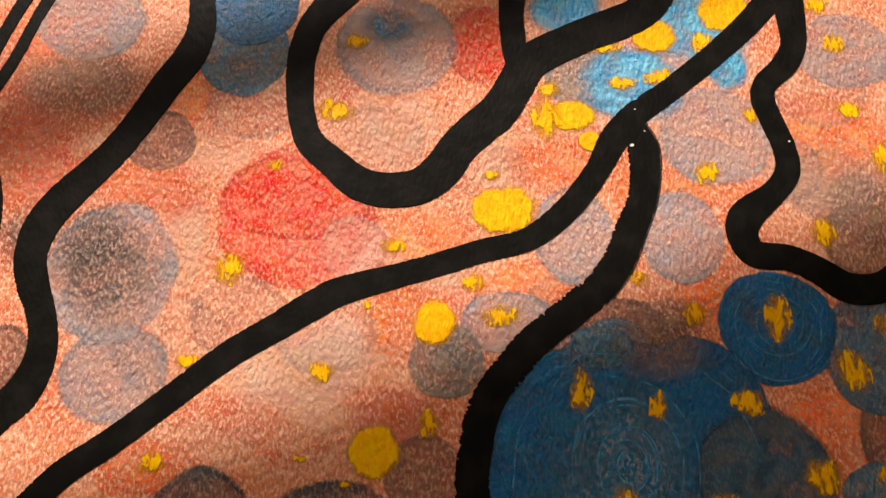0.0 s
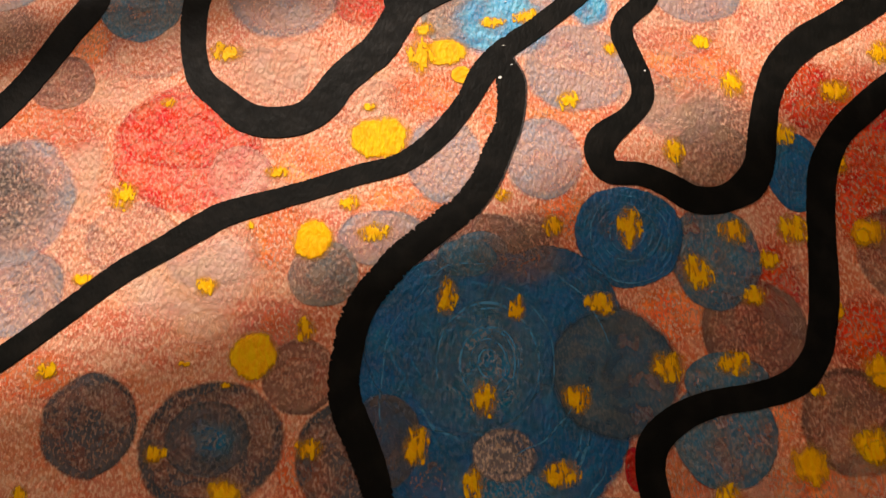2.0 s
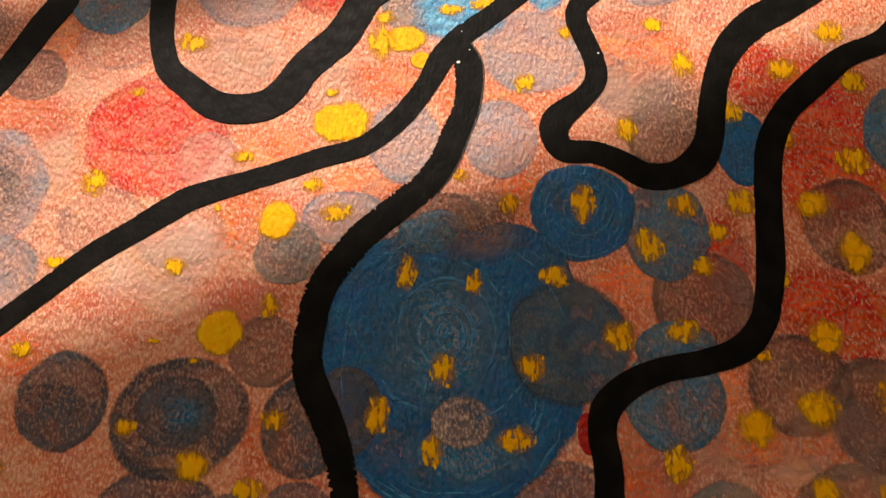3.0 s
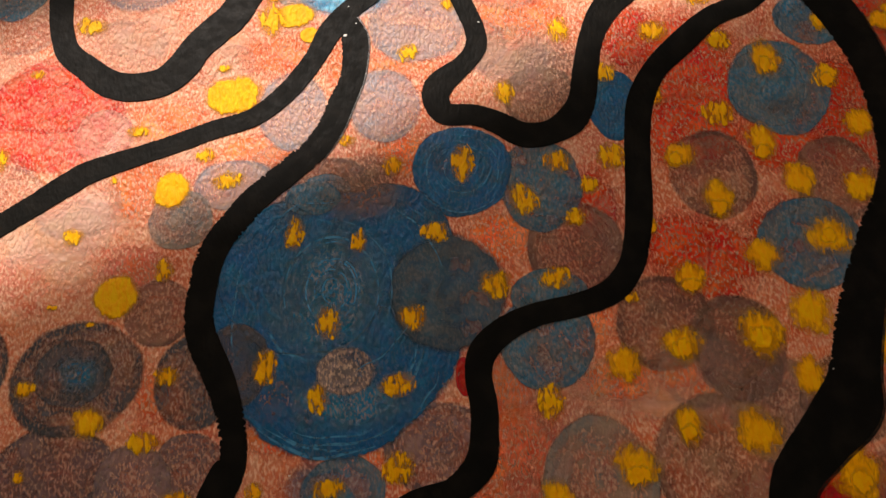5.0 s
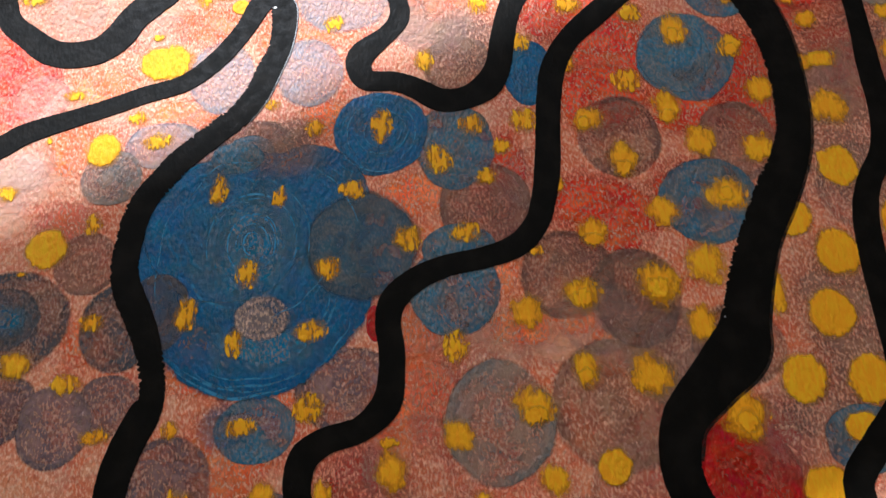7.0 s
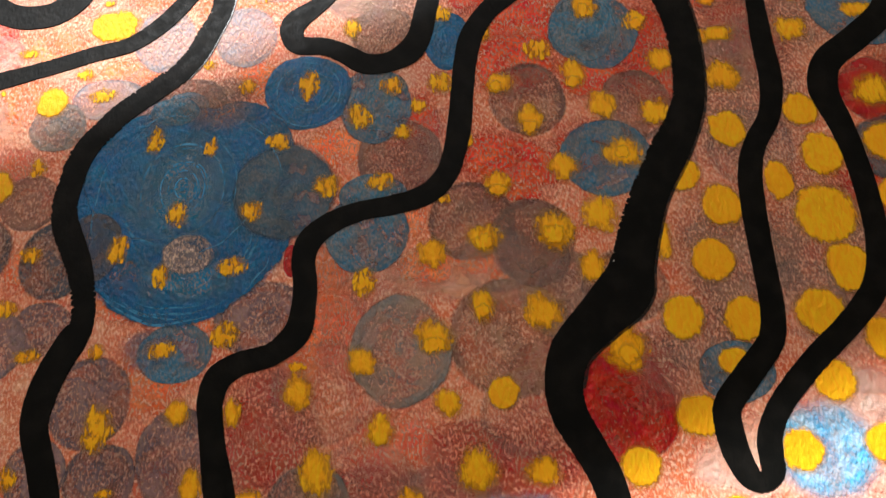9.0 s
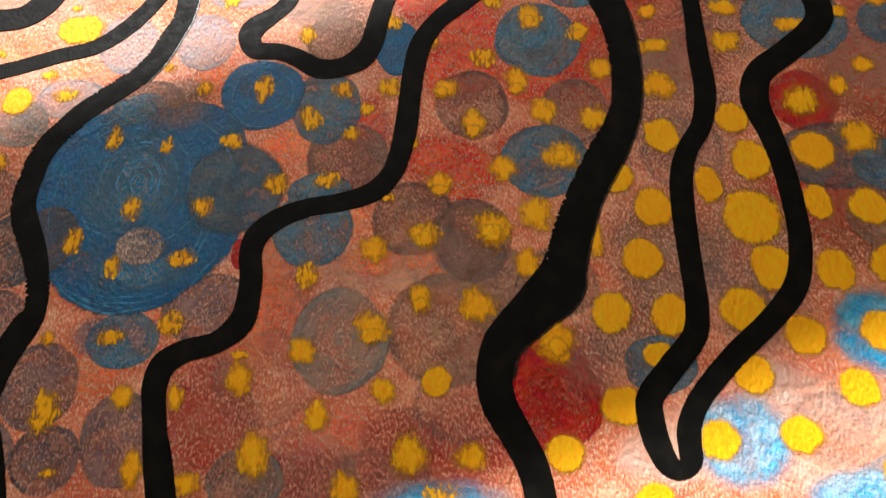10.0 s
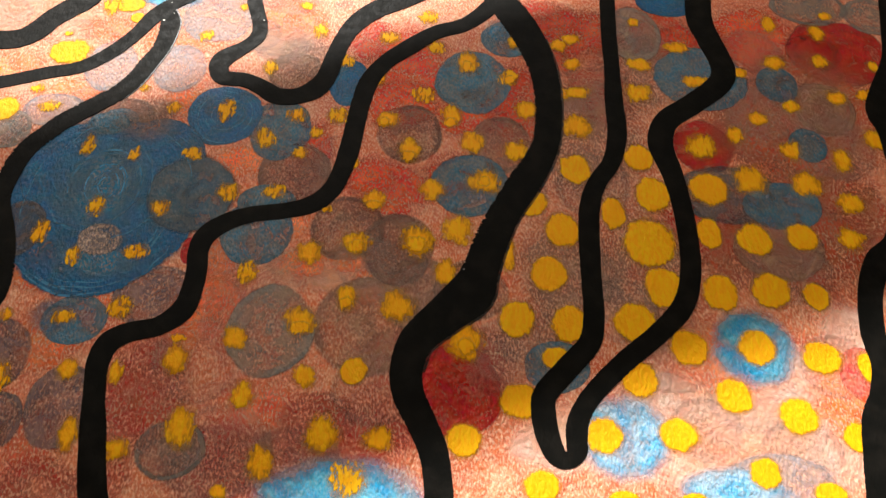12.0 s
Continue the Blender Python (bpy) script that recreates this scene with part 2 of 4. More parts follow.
WASHES = {
    #       name, colour, other colour, strength, soft, rim, speckle, rings
    # pales the sunlit zones: the sun's glare is put into its colour
    "sun_blush": (wash_material("sun_blush_wash", (0.90, 0.66, 0.54), (0.90, 0.72, 0.62), 0.50, 0.6, 0.0, 0.1), "pale pinkish-white wash that paints in the sunlit glare"),
    "peach": (wash_material("peach_wash", (0.86, 0.50, 0.32), (0.84, 0.54, 0.40), 0.42, 0.6, 0.0, 0.2), "pale peach watercolour wash"),
    "flame": (wash_material("orange_wash", (0.95, 0.25, 0.115), (0.93, 0.33, 0.17), 0.68, 0.6, 0.0, 0.65, fleck=0.5), "soft orange-red watercolour wash"),
    "salmon": (wash_material("salmon_wash", (0.80, 0.20, 0.12), (0.82, 0.28, 0.19), 0.60, 0.65, 0.0, 0.60, fleck=0.5), "soft salmon-pink watercolour wash"),
    "rust": (wash_material("rust_wash", (0.66, 0.062, 0.036), (0.72, 0.13, 0.070), 0.85, 0.6, 0.0, 0.60, fleck=0.42), "rusty red watercolour wash"),
    "red": (wash_material("red_wash", (0.80, 0.10, 0.07), (0.84, 0.19, 0.14), 0.58, 0.08, 0.04, 0.22, bands=0.15), "red watercolour circle with a clear border"),
    "crimson": (wash_material("crimson_wash", (0.40, 0.012, 0.014), (0.46, 0.03, 0.025), 0.88, 0.10, 0.04, 0.22, fleck=0.10), "crimson watercolour circle"),
    "wine": (wash_material("wine_wash", (0.45, 0.065, 0.052), (0.47, 0.13, 0.10), 0.48, 0.4, 0.0, 0.65, fleck=0.45), "dark wine-red watercolour wash"),
    "mauve": (wash_material("mauve_wash", (0.20, 0.105, 0.085), (0.30, 0.16, 0.12), 0.52, 0.08, 0.17, 0.34, shift=0.06, fleck=0.12), "thin dusky mauve watercolour circle"),
    "dusk": (wash_material("dusk_wash", (0.26, 0.15, 0.12), (0.34, 0.20, 0.15), 0.50, 0.55, 0.0, 0.65, shift=0.06, fleck=0.45), "broad dusky mauve watercolour cloud"),
    # serves for brown pigment and for a painted shadow edge
    "smoke_shade": (wash_material("smoke_shade_wash", (0.10, 0.075, 0.065), (0.14, 0.10, 0.09), 0.50, 0.8, 0.0, 0.4), "smoky brown cloud of watercolour and painted shade"),
    "grey": (wash_material("grey_wash", (0.20, 0.205, 0.20), (0.33, 0.25, 0.20), 0.54, 0.09, 0.30, 0.34, shift=0.10, fleck=0.16), "thin blue-grey watercolour circle"),
    # lit copy of the grey wash: sunlight makes its colour paler and bluer
    "lit_lilac": (wash_material("lit_lilac_wash", (0.36, 0.37, 0.42), (0.50, 0.38, 0.36), 0.50, 0.12, 0.10, 0.26, shift=0.10), "lilac-grey watercolour circle, tinted paler for sunlight"),
    "rose": (wash_material("rose_wash", (0.74, 0.30, 0.25), (0.80, 0.38, 0.30), 0.42, 0.10, 0.16, 0.25, shift=0.04), "pale rose watercolour circle with a faint rim"),
    "umber": (wash_material("umber_wash", (0.26, 0.135, 0.095), (0.44, 0.26, 0.18), 0.46, 0.10, 0.32, 0.34, shift=0.08), "thin brown watercolour circle with a darker rim"),
    "loam": (wash_material("loam_wash", (0.56, 0.125, 0.070), (0.45, 0.15, 0.095), 0.70, 0.6, 0.0, 0.70, shift=0.06, fleck=0.45), "broad reddish-brown watercolour cloud"),
    "violet": (wash_material("violet_wash", (0.13, 0.105, 0.125), (0.24, 0.16, 0.16), 0.60, 0.08, 0.20, 0.42, shift=0.08, fleck=0.24), "violet-grey watercolour circle, speckled with painted glints"),
    "azure": (wash_material("azure_wash", (0.16, 0.43, 0.67), (0.36, 0.52, 0.66), 0.85, 0.45, 0.0, 0.08, 0.2, fleck=0.14), "pale azure watercolour patch with ring marks"),
    "veil": (wash_material("veil_wash", (0.34, 0.27, 0.27), (0.42, 0.30, 0.26), 0.14, 0.12, 0.08, 0.35, shift=0.10), "barely tinted watercolour circle with a faint rim"),
    "dark": (wash_material("dark_wash", (0.075, 0.085, 0.10), (0.12, 0.10, 0.105), 0.62, 0.08, 0.17, 0.36, shift=0.10, fleck=0.08), "dark grey watercolour circle"),
    "shade": (wash_material("slate_wash", (0.040, 0.090, 0.135), (0.065, 0.085, 0.10), 0.98, 0.16, 0.05, 0.10, relief=0.5, fleck=0.06), "slate-grey circle laid over blue"),
    "steel": (wash_material("steel_wash", (0.06, 0.17, 0.26), (0.10, 0.14, 0.17), 0.84, 0.07, 0.12, 0.22, 0.3, fleck=0.16), "steel-blue watercolour circle"),
    "pool": (wash_material("pool_wash", (0.03, 0.19, 0.34), (0.05, 0.18, 0.30), 0.60, 0.7, 0.0, 0.4), "soft blue watercolour pool"),
    "blue": (wash_material("blue_wash", (0.010, 0.115, 0.275), (0.025, 0.098, 0.185), 1.25, 0.06, 0.06, 0.14, 0.85, relief=0.8, fleck=0.05), "deep blue brushed circle with ring marks"),
    "sky": (wash_material("sky_wash", (0.08, 0.38, 0.66), (0.16, 0.46, 0.66), 0.88, 0.48, 0.0, 0.07, 0.12, fleck=0.10), "bright sky-blue watercolour patch"),
    "pebble": (wash_material("pebble_wash", (0.24, 0.20, 0.20), (0.28, 0.22, 0.21), 0.78, 0.15, 0.0, 0.0, fleck=0.75), "small pale pinkish-grey circle"),
}


# ---- building ----
def part(name, bm, material, parent, label=""):
    mesh = bpy.data.meshes.new(name)
    bm.to_mesh(mesh)
    bm.free()
    mesh.materials.append(material)
    ob = new(name, mesh)
    ob.parent = parent
    if label:
        tagged(ob, label)
    return ob


def box(bm, low, high):
    m = Matrix.Translation([(a + b) / 2 for a, b in zip(low, high)]) @ Matrix.Diagonal([b - a for a, b in zip(low, high)] + [1])
    bmesh.ops.create_cube(bm, size=1.0, matrix=m)
    return bm


def empty(name, m):
    ob = new(name)
    ob.matrix_world = m
    ob.empty_display_size = 0.05
    return ob


def structure(name, boxes, material, label, category):
    bm = bmesh.new()
    for low, high in boxes:
        box(bm, low, high)
    mesh = bpy.data.meshes.new(name)
    bm.to_mesh(mesh)
    bm.free()
    mesh.materials.append(material)
    ob = new(name, mesh)
    ob.matrix_world = ROOM
    return tagged(ob, label, category, kind="structure")


# ---- the room ----
FLOOR, TOP = -0.752, 1.85
W0, W1 = WALL_Y, WALL_Y + 0.20
structure("floor", [((-2.2, -2.4, FLOOR - 0.1), (2.2, W1, FLOOR))], BOARDS, "brown oak floor under the table", "floor")
structure("ceiling", [((-2.2, -2.4, TOP), (2.2, W1, TOP + 0.1))], PLASTER, "plain white plaster ceiling of the room", "ceiling")
structure("wall_south", [((-2.2, -2.5, FLOOR), (2.2, -2.4, TOP))], PLASTER, "plain white plaster wall opposite the window", "wall")
structure("wall_west", [((-2.3, -2.4, FLOOR), (-2.2, W1, TOP))], PLASTER, "plain white plaster side wall of the room", "wall")
structure("wall_east", [((2.2, -2.4, FLOOR), (2.3, W1, TOP))], PLASTER, "plain white plaster side wall of the room", "wall")
structure("wall_north", [((-2.2, W0, FLOOR), (-0.9, W1, TOP)), ((0.9, W0, FLOOR), (2.2, W1, TOP)),
                         ((-0.9, W0, FLOOR), (0.9, W1, 0.25)), ((-0.9, W0, 1.68), (0.9, W1, TOP))],
          PLASTER, "white plaster wall with a wide window opening", "wall")

# Its unseen rails are placed and sized to throw the broad shade and the faint stripe across the sheet.
tan_sun = math.tan(radians(SUN_HEIGHT))
BAR_Y = WALL_Y + 0.10


def rail_height(s):
    """The height at which the sun's ray to the line s metres towards the window passes the glazing."""
    return (BAR_Y - s) * tan_sun


window = tagged(empty("window_1", ROOM), "white-painted window with a broad transom", "window", kind="structure")
for low, high, name in (
    ((-0.9, BAR_Y - 0.03, 0.25), (-0.84, BAR_Y + 0.03, 1.68), "window_frame"),
    ((0.84, BAR_Y - 0.03, 0.25), (0.9, BAR_Y + 0.03, 1.68), "window_frame"),
    ((-0.84, BAR_Y - 0.03, 0.25), (0.84, BAR_Y + 0.03, 0.30), "window_frame"),
    ((-0.84, BAR_Y - 0.03, 1.63), (0.84, BAR_Y + 0.03, 1.68), "window_frame"),
    ((-0.84, BAR_Y - 0.004, rail_height(-0.0235)), (0.84, BAR_Y + 0.004, rail_height(-0.169)), "transom"),
    ((-0.84, BAR_Y - 0.004, rail_height(0.073)), (0.84, BAR_Y + 0.004, rail_height(0.053)), "glazing_bar"),
):
    bar = box(bmesh.new(), low, high)
    # lower edge slanted only to fit the tilt of the shade's border
    if name == "transom":
        for v in bar.verts:
            if v.co.z < (low[2] + high[2]) / 2:
                v.co.z = rail_height(-0.0246 + 0.035 * v.co.x)
    part(name, bar, GLOSS, window)

# ---- the table ----
table = tagged(empty("table", ROOM @ pose(0.1, -0.15, FLOOR)), "plain beech table that carries the painting", "table")
bm = box(bmesh.new(), (-0.75, -0.45, 0.717), (0.75, 0.45, 0.7512))
bmesh.ops.bevel(bm, geom=bm.edges[:], offset=0.004, segments=2, affect="EDGES")
part("tabletop", bm, TABLE, table)
for x in (-0.69, 0.69):
    for y in (-0.39, 0.39):
        part("leg", box(bmesh.new(), (x - 0.03, y - 0.03, 0), (x + 0.03, y + 0.03, 0.717)), TABLE, table)

# ---- the painting; sizes below are in millimetres on the sheet ----
MM = 0.001
painting = tagged(empty("painting", pose(0, 0, -0.0008)), "abstract watercolour with black lines and yellow dabs on rough paper", "painting")
painting_lift = 0.0008

bm = bmesh.new()
box(bm, (-0.17, -0.21, 0), (0.37, 0.13, painting_lift))
part("paper", bm, PAPER, painting, "rough watercolour paper washed in flesh and orange")

placed = []


def layer_over(x, y, reach):
    """How many layers of paint lie below a new one."""
    level = 1 + max([q[3] for q in placed if math.hypot(q[0] - x, q[1] - y) < q[2] + reach], default=0)
    placed.append((x, y, reach, level))
    return level


def paint_top():
    """The height of the washes where they lie thickest."""
    return 0.000005 * max(q[3] for q in placed)


def blob(x, y, rx, ry, z, reach, wobble, seed):
    """A flat, slightly uneven round of paint, with a map in which its border lies at 1."""
    bm = bmesh.new()
    uv = bm.loops.layers.uv.new("UVMap")
    count = 40
    centre = bm.verts.new((x * MM, y * MM, z))
    where, ring = {centre: (0.0, 0.0)}, []
    for k in range(count):
        a = 2 * math.pi * k / count
        ca, sa = math.cos(a), math.sin(a)
        f = 1 + wobble * noise.noise((ca * 1.4 + seed, sa * 1.4, seed * 0.7))
        v = bm.verts.new(((x + rx * f * reach * ca) * MM, (y + ry * f * reach * sa) * MM, z))
        where[v] = (ca * reach, sa * reach)
        ring.append(v)
    for k in range(count):
        face = bm.faces.new((centre, ring[k], ring[(k + 1) % count]))
        for loop in face.loops:
            loop[uv].uv = where[loop.vert]
    return bm


def wash(style, rows):
    material, label = WASHES[style]
    for x, y, rx, ry in rows:
        level = layer_over(x, y, max(rx, ry))
        z = painting_lift + level * 0.000005
        part("paint_circle", blob(x, y, rx, ry, z, 1.12, 0.06, x + 3 * y), material, painting, label)


def dabs(style, rows):
    wide, high = {"solid": (1.08, 1.08), "ragged": (1.25, 1.08), "soft": (1.2, 1.2)}.get(style, (1.05, 1.05))
    for x, y, rx, ry in rows:
        rx, ry = rx * wide, ry * high
        z = painting_lift + paint_top() + (0.00004 if style == "core" else 0.00001) + 0.00003 * random.random()
        material, label = DABS[style]
        part("yellow_dab", blob(x, y, rx, ry, z, 1.5, 0.10 if style == "solid" else 0.20, x - 2 * y), material, painting, label)


def stroke(knots, dry=0.25, ghost=0.0, until=1.0):
    """A brushed line through knots of place and width; its borders are rough where the brush ran dry."""
    pts = [np.array(k, float) for k in knots]
    pts = [2 * pts[0] - pts[1]] + pts + [2 * pts[-1] - pts[-2]]
    line = []
    for a, b, c, d in zip(pts, pts[1:], pts[2:], pts[3:]):
        steps = max(4, int(np.hypot(*(c - b)[:2]) / 0.22))
        for k in range(steps):
            t = k / steps
            line.append(0.5 * (2 * b + (c - a) * t + (2 * a - 5 * b + 4 * c - d) * t * t + (3 * b - a - 3 * c + d) * t ** 3))
    line.append(pts[-2])
    line = np.array(line)
    ahead = np.gradient(line[:, :2], axis=0)
    ahead /= np.linalg.norm(ahead, axis=1)[:, None] + 1e-9
    side = np.stack([-ahead[:, 1], ahead[:, 0]], 1)
    bm = bmesh.new()
    stroke.count += 1
    base, height = painting_lift, paint_top() + (0.00008 if ghost else 0.00009 + 0.000005 * stroke.count)
    rows = []
    for step, ((x, y, w), s) in enumerate(zip(line, side)):
        teeth = dry if step < until * len(line) else min(dry, 0.25)
        rough = [0.0, 0.0]
        for k, sign in enumerate((1, -1)):
            e = (x + sign * s[0] * w / 2, y + sign * s[1] * w / 2)
            notch = max(0.0, noise.noise((e[0] * 1.3, e[1] * 1.3, 3.0))) + 0.6 * max(0.0, noise.noise((e[0] * 3.1, e[1] * 3.1, 8.0)))
            worn = max(0.0, 0.25 + 1.4 * noise.noise((e[0] * 0.06, e[1] * 0.06, 7.0 * k))) + (0.8 * teeth if k else 0.0)
            rough[k] = -sign * 1.05 * teeth * worn * notch + 0.10 * noise.noise((e[0] * 2.0, e[1] * 2.0, 5.0)) + 0.10 * noise.noise((e[0] * 0.35, e[1] * 0.35, 9.0))
        if ghost:
            rough = [ghost, ghost]
        left, right = w / 2 + rough[0], -w / 2 + rough[1]
        ring = []
        for off, z in ((left, base), (left, base + height * 0.85), (left * 0.985, base + height), (right * 0.985, base + height), (right, base + height * 0.85), (right, base)):
            ring.append(bm.verts.new(((x + s[0] * off) * MM, (y + s[1] * off) * MM, z)))
        rows.append(ring)
    for a, b in zip(rows, rows[1:]):
        for k in range(5):
            bm.faces.new((a[k], b[k], b[k + 1], a[k + 1])).smooth = False
    bmesh.ops.recalc_face_normals(bm, faces=bm.faces[:])
    if ghost:
        return part("black_glaze", bm, GLAZE, painting, "thin see-through border of black paint")
    return part("black_line", bm, BLACK, painting, "winding black acrylic line")


stroke.count = 0


def brush_mark(x, y, rx, ry, start, end, width, seed):
    """A thin light trace of the brush, bent round the middle of a blue circle; angles in degrees."""
    bm = bmesh.new()
    steps = max(8, int(abs(end - start) / 4))
    rows = []
    for k in range(steps + 1):
        t = k / steps
        a = radians(start + (end - start) * t)
        f = 1 + 0.05 * noise.noise((3 * t + seed, seed, 0.0)) - 0.05 * t
        w = width * (0.25 + math.sin(math.pi * t)) * (0.8 + 0.6 * noise.noise((9 * t, seed, 4.0)))
        pair = [bm.verts.new(((x + (rx * f + d * w) * math.cos(a)) * MM, (y + (ry * f + d * w) * math.sin(a)) * MM,
                              painting_lift + paint_top() + 0.000004)) for d in (-0.5, 0.5)]
        rows.append(pair)
    for p, q in zip(rows, rows[1:]):
        bm.faces.new((p[0], p[1], q[1], q[0]))
    bmesh.ops.recalc_face_normals(bm, faces=bm.faces[:])
    part("brush_mark", bm, MARK, painting, "thin light-blue brush trace")


# circles and clouds of watercolour; some also carry painted sunlight and shade
# laid only where sunlight falls, to whiten it further
wash("sun_blush", [
    (217.1, -116.4, 20.1, 11.9), (241.3, -121.2, 20.1, 13.4), (260.6, -130.8, 18.1, 14.7), (225.1, -137.1, 20.9, 7.7), (255.8, -109.3, 20.7, 12.5), (184.3, -129.5, 17.7, 9.4), (278.3, -96.7, 12.5, 15.3),
    (-32.4, -25.6, 17.7, 11.1), (-19.7, -18.8, 13.5, 8.1), (90.8, 21.4, 17.7, 13.1), (-24.4, 3.2, 15.5, 10.4)])
wash("peach", [
    (100, -73.2, 12.3, 5.5), (82.1, -85.6, 8, 11.6), (115.8, -78, 9.5, 6.7), (-11.2, 33.6, 17.2, 12.8), (-54.4, 25.5, 12.9, 10.3), (-59, 4.3, 9.2, 16.5), (-37.3, -24.2, 16.1, 9.9),
    (-26.8, -35, 13.4, 5.9), (88.1, 21, 11.3, 10.2), (-2.7, -1.1, 15.5, 8), (-93.3, 48.5, 17, 11.2), (12, 29.9, 10.9, 8.9), (-23.8, -23.2, 17.8, 9.6), (91, 23.2, 17.7, 13.2),
    (104.8, -74, 13.8, 8.9), (118.5, -73.6, 17.8, 7.9), (220, -97.2, 21, 9.2), (239.9, -127.7, 28, 18), (187.9, -124.7, 19.6, 9.7), (197.4, -78.5, 12.7, 15.8)])
wash("flame", [
    (-71.4, 19.8, 13.5, 8.7), (-63, 42.2, 9.8, 10.9), (-100.7, 25.6, 10.9, 17.9), (29.4, 24, 16.2, 8.7), (45.2, 18.2, 8, 10), (21.6, -5.1, 15.4, 5.9), (95.1, 31.2, 16.3, 13.6),
    (59.8, 18.1, 16, 6.4), (-10.3, -12.9, 10.1, 12.8), (82.2, -35, 13.3, 10.7), (59.4, -10.3, 10.1, 9.1), (-63.3, -45.5, 14.3, 8), (-2.8, 5.6, 14.4, 8.2), (-103.7, 59.8, 13, 13.4),
    (10.4, 56.3, 12.8, 15.4), (-2.6, -67.5, 8.2, 9.5), (28.7, -78.3, 14.8, 7.9), (80.1, -78.8, 8.1, 18.6), (77.2, -94.1, 10.5, 7.5), (44.6, -86.1, 10.6, 3.1), (81, -70.8, 9.6, 10.9),
    (80.7, -85.4, 9.4, 10.3), (106.9, -73.1, 12.3, 6.8), (102.1, -58.6, 8.4, 8.6), (121.1, -71.6, 8.3, 6.9), (129.1, -80.5, 9.5, 9.4), (73.5, -91.2, 10.2, 18.5), (202.9, 20.9, 26.2, 17.2),
    (250.3, 16.5, 19.8, 17.2), (237.9, -104.2, 22.6, 16.3), (271.7, -114.4, 13.7, 21.2), (33.3, -98.7, 14.8, 16.3)])
wash("salmon", [
    (-98.7, 30.1, 16.5, 19.7), (-90, 18.3, 10.8, 10.2), (-107.7, 50.1, 9.9, 14.6), (-64.3, 16.9, 12.1, 8.6), (-9.8, -35, 12.1, 8.9), (64.6, -115.5, 17.6, 25.1), (97.6, -121.9, 20.7, 17.8),
    (37.7, -128.4, 13.8, 17.5), (125.3, -129.6, 20.5, 12.4), (137.2, -104.9, 15.1, 15.7), (85.4, -91.1, 10.2, 18.5)])
wash("rust", [
    (123.4, 22.1, 11.3, 15.2), (188.2, 29.1, 19.8, 20.6), (230, 27.4, 24.5, 20.7), (271.9, 25.7, 24.7, 24), (239.3, -57.4, 21, 17.5), (209, -3.6, 18.9, 21.1), (140.6, 9.3, 19, 23.8),
    (133.2, -45.1, 18.8, 15.3), (160.9, -13.7, 18.3, 12), (180.7, -3.4, 14, 17.9), (136.9, -9.8, 16.9, 15.5), (106.4, -28.6, 10.4, 14.4), (193.8, 15.6, 12.8, 13.4), (126.8, -39.9, 10.9, 10.8),
    (155, -39.3, 11.7, 12.6), (179.4, -12, 14.3, 30.6), (203.4, 26.6, 26.5, 17.6), (152.4, -101.3, 15.3, 16), (244.6, 22, 22.1, 14.6)])
wash("red", [
    (-33.9, 11.2, 19.3, 18.2), (-32.2, 16.1, 5.3, 5.1), (10.4, 56.3, 9.4, 11.4), (-33.9, 15.5, 19, 10.9), (278.6, -108.3, 7.8, 9.1)])
wash("crimson", [
    (155.6, -113.4, 13.9, 14.8), (303.8, 19.4, 20.6, 17.9), (294.9, 19.2, 11.2, 9.5), (244, -25.4, 11.2, 11.9)])
wash("wine", [
    (103.7, -134.3, 21.7, 12.2), (128.2, -124.9, 19.2, 12.7), (88.2, -134.3, 18.5, 13.7), (64.6, -115.5, 15.2, 21.8), (40.8, -140.3, 13.5, 9), (115.2, -121.8, 12.8, 9.7), (58.5, -138.9, 9.1, 7.5),
    (165.9, -104.7, 10.2, 12.3), (105.8, -42.6, 13, 12.2), (-26.9, -83.7, 13.3, 9)])
wash("loam", [
    (286, 1, 28.1, 25), (303.3, -14.3, 19, 29.3), (268, -22.5, 24.7, 22.8), (293.3, -56.6, 17.5, 22.6), (281.8, -41.2, 24, 21.4), (256.2, -67.7, 28.2, 19.1), (259.2, -5, 21.2, 18.8)])
wash("loam", [
    (271.8, -65.4, 34.2, 25.9), (277.4, -17.3, 33.4, 31.1)])
wash("umber", [
    (292, -8, 12, 13), (262, -66, 16, 12),     (135.9, -67.3, 11.1, 13.4), (143.7, -83, 13.2, 13.4), (160.4, -81.9, 12.2, 10.9), (128.3, -93.4, 17.5, 17), (98, 4.5, 10.5, 10)])
wash("rose", [
    (-20.3, 2.9, 8.4, 8.2)])
wash("lit_lilac", [
    (-72, -25.7, 12.9, 11.6)])
wash("mauve", [
    (-67.8, 30, 8.8, 8.1), (-96.8, -22.3, 5.8, 7.8), (39.9, -18.6, 12, 10.8), (-3.6, -47, 8.8, 9.1), (101.2, -39.2, 12.8, 13.2), (140, -21.9, 12, 12.9), (171.7, -26.4, 11.4, 12.6), (120.3, -60.2, 12.6, 12.4), (137.3, -67.5, 11.8, 13.4)])
wash("dusk", [
    (-88.6, 45.3, 19.7, 11.1), (100.9, 11.2, 14.2, 16.4), (203, -21.4, 26.3, 39.7), (190.5, -74.6, 20, 26.1), (217.9, -74.3, 22, 30.5), (225.1, 7.5, 23.6, 24.9), (179.9, -97.5, 15.6, 14.5)])
# shade painted on the sheet at the border of the cast shadow
wash("smoke_shade", [
    (2.4, -22.9, 11.2, 9.9)])
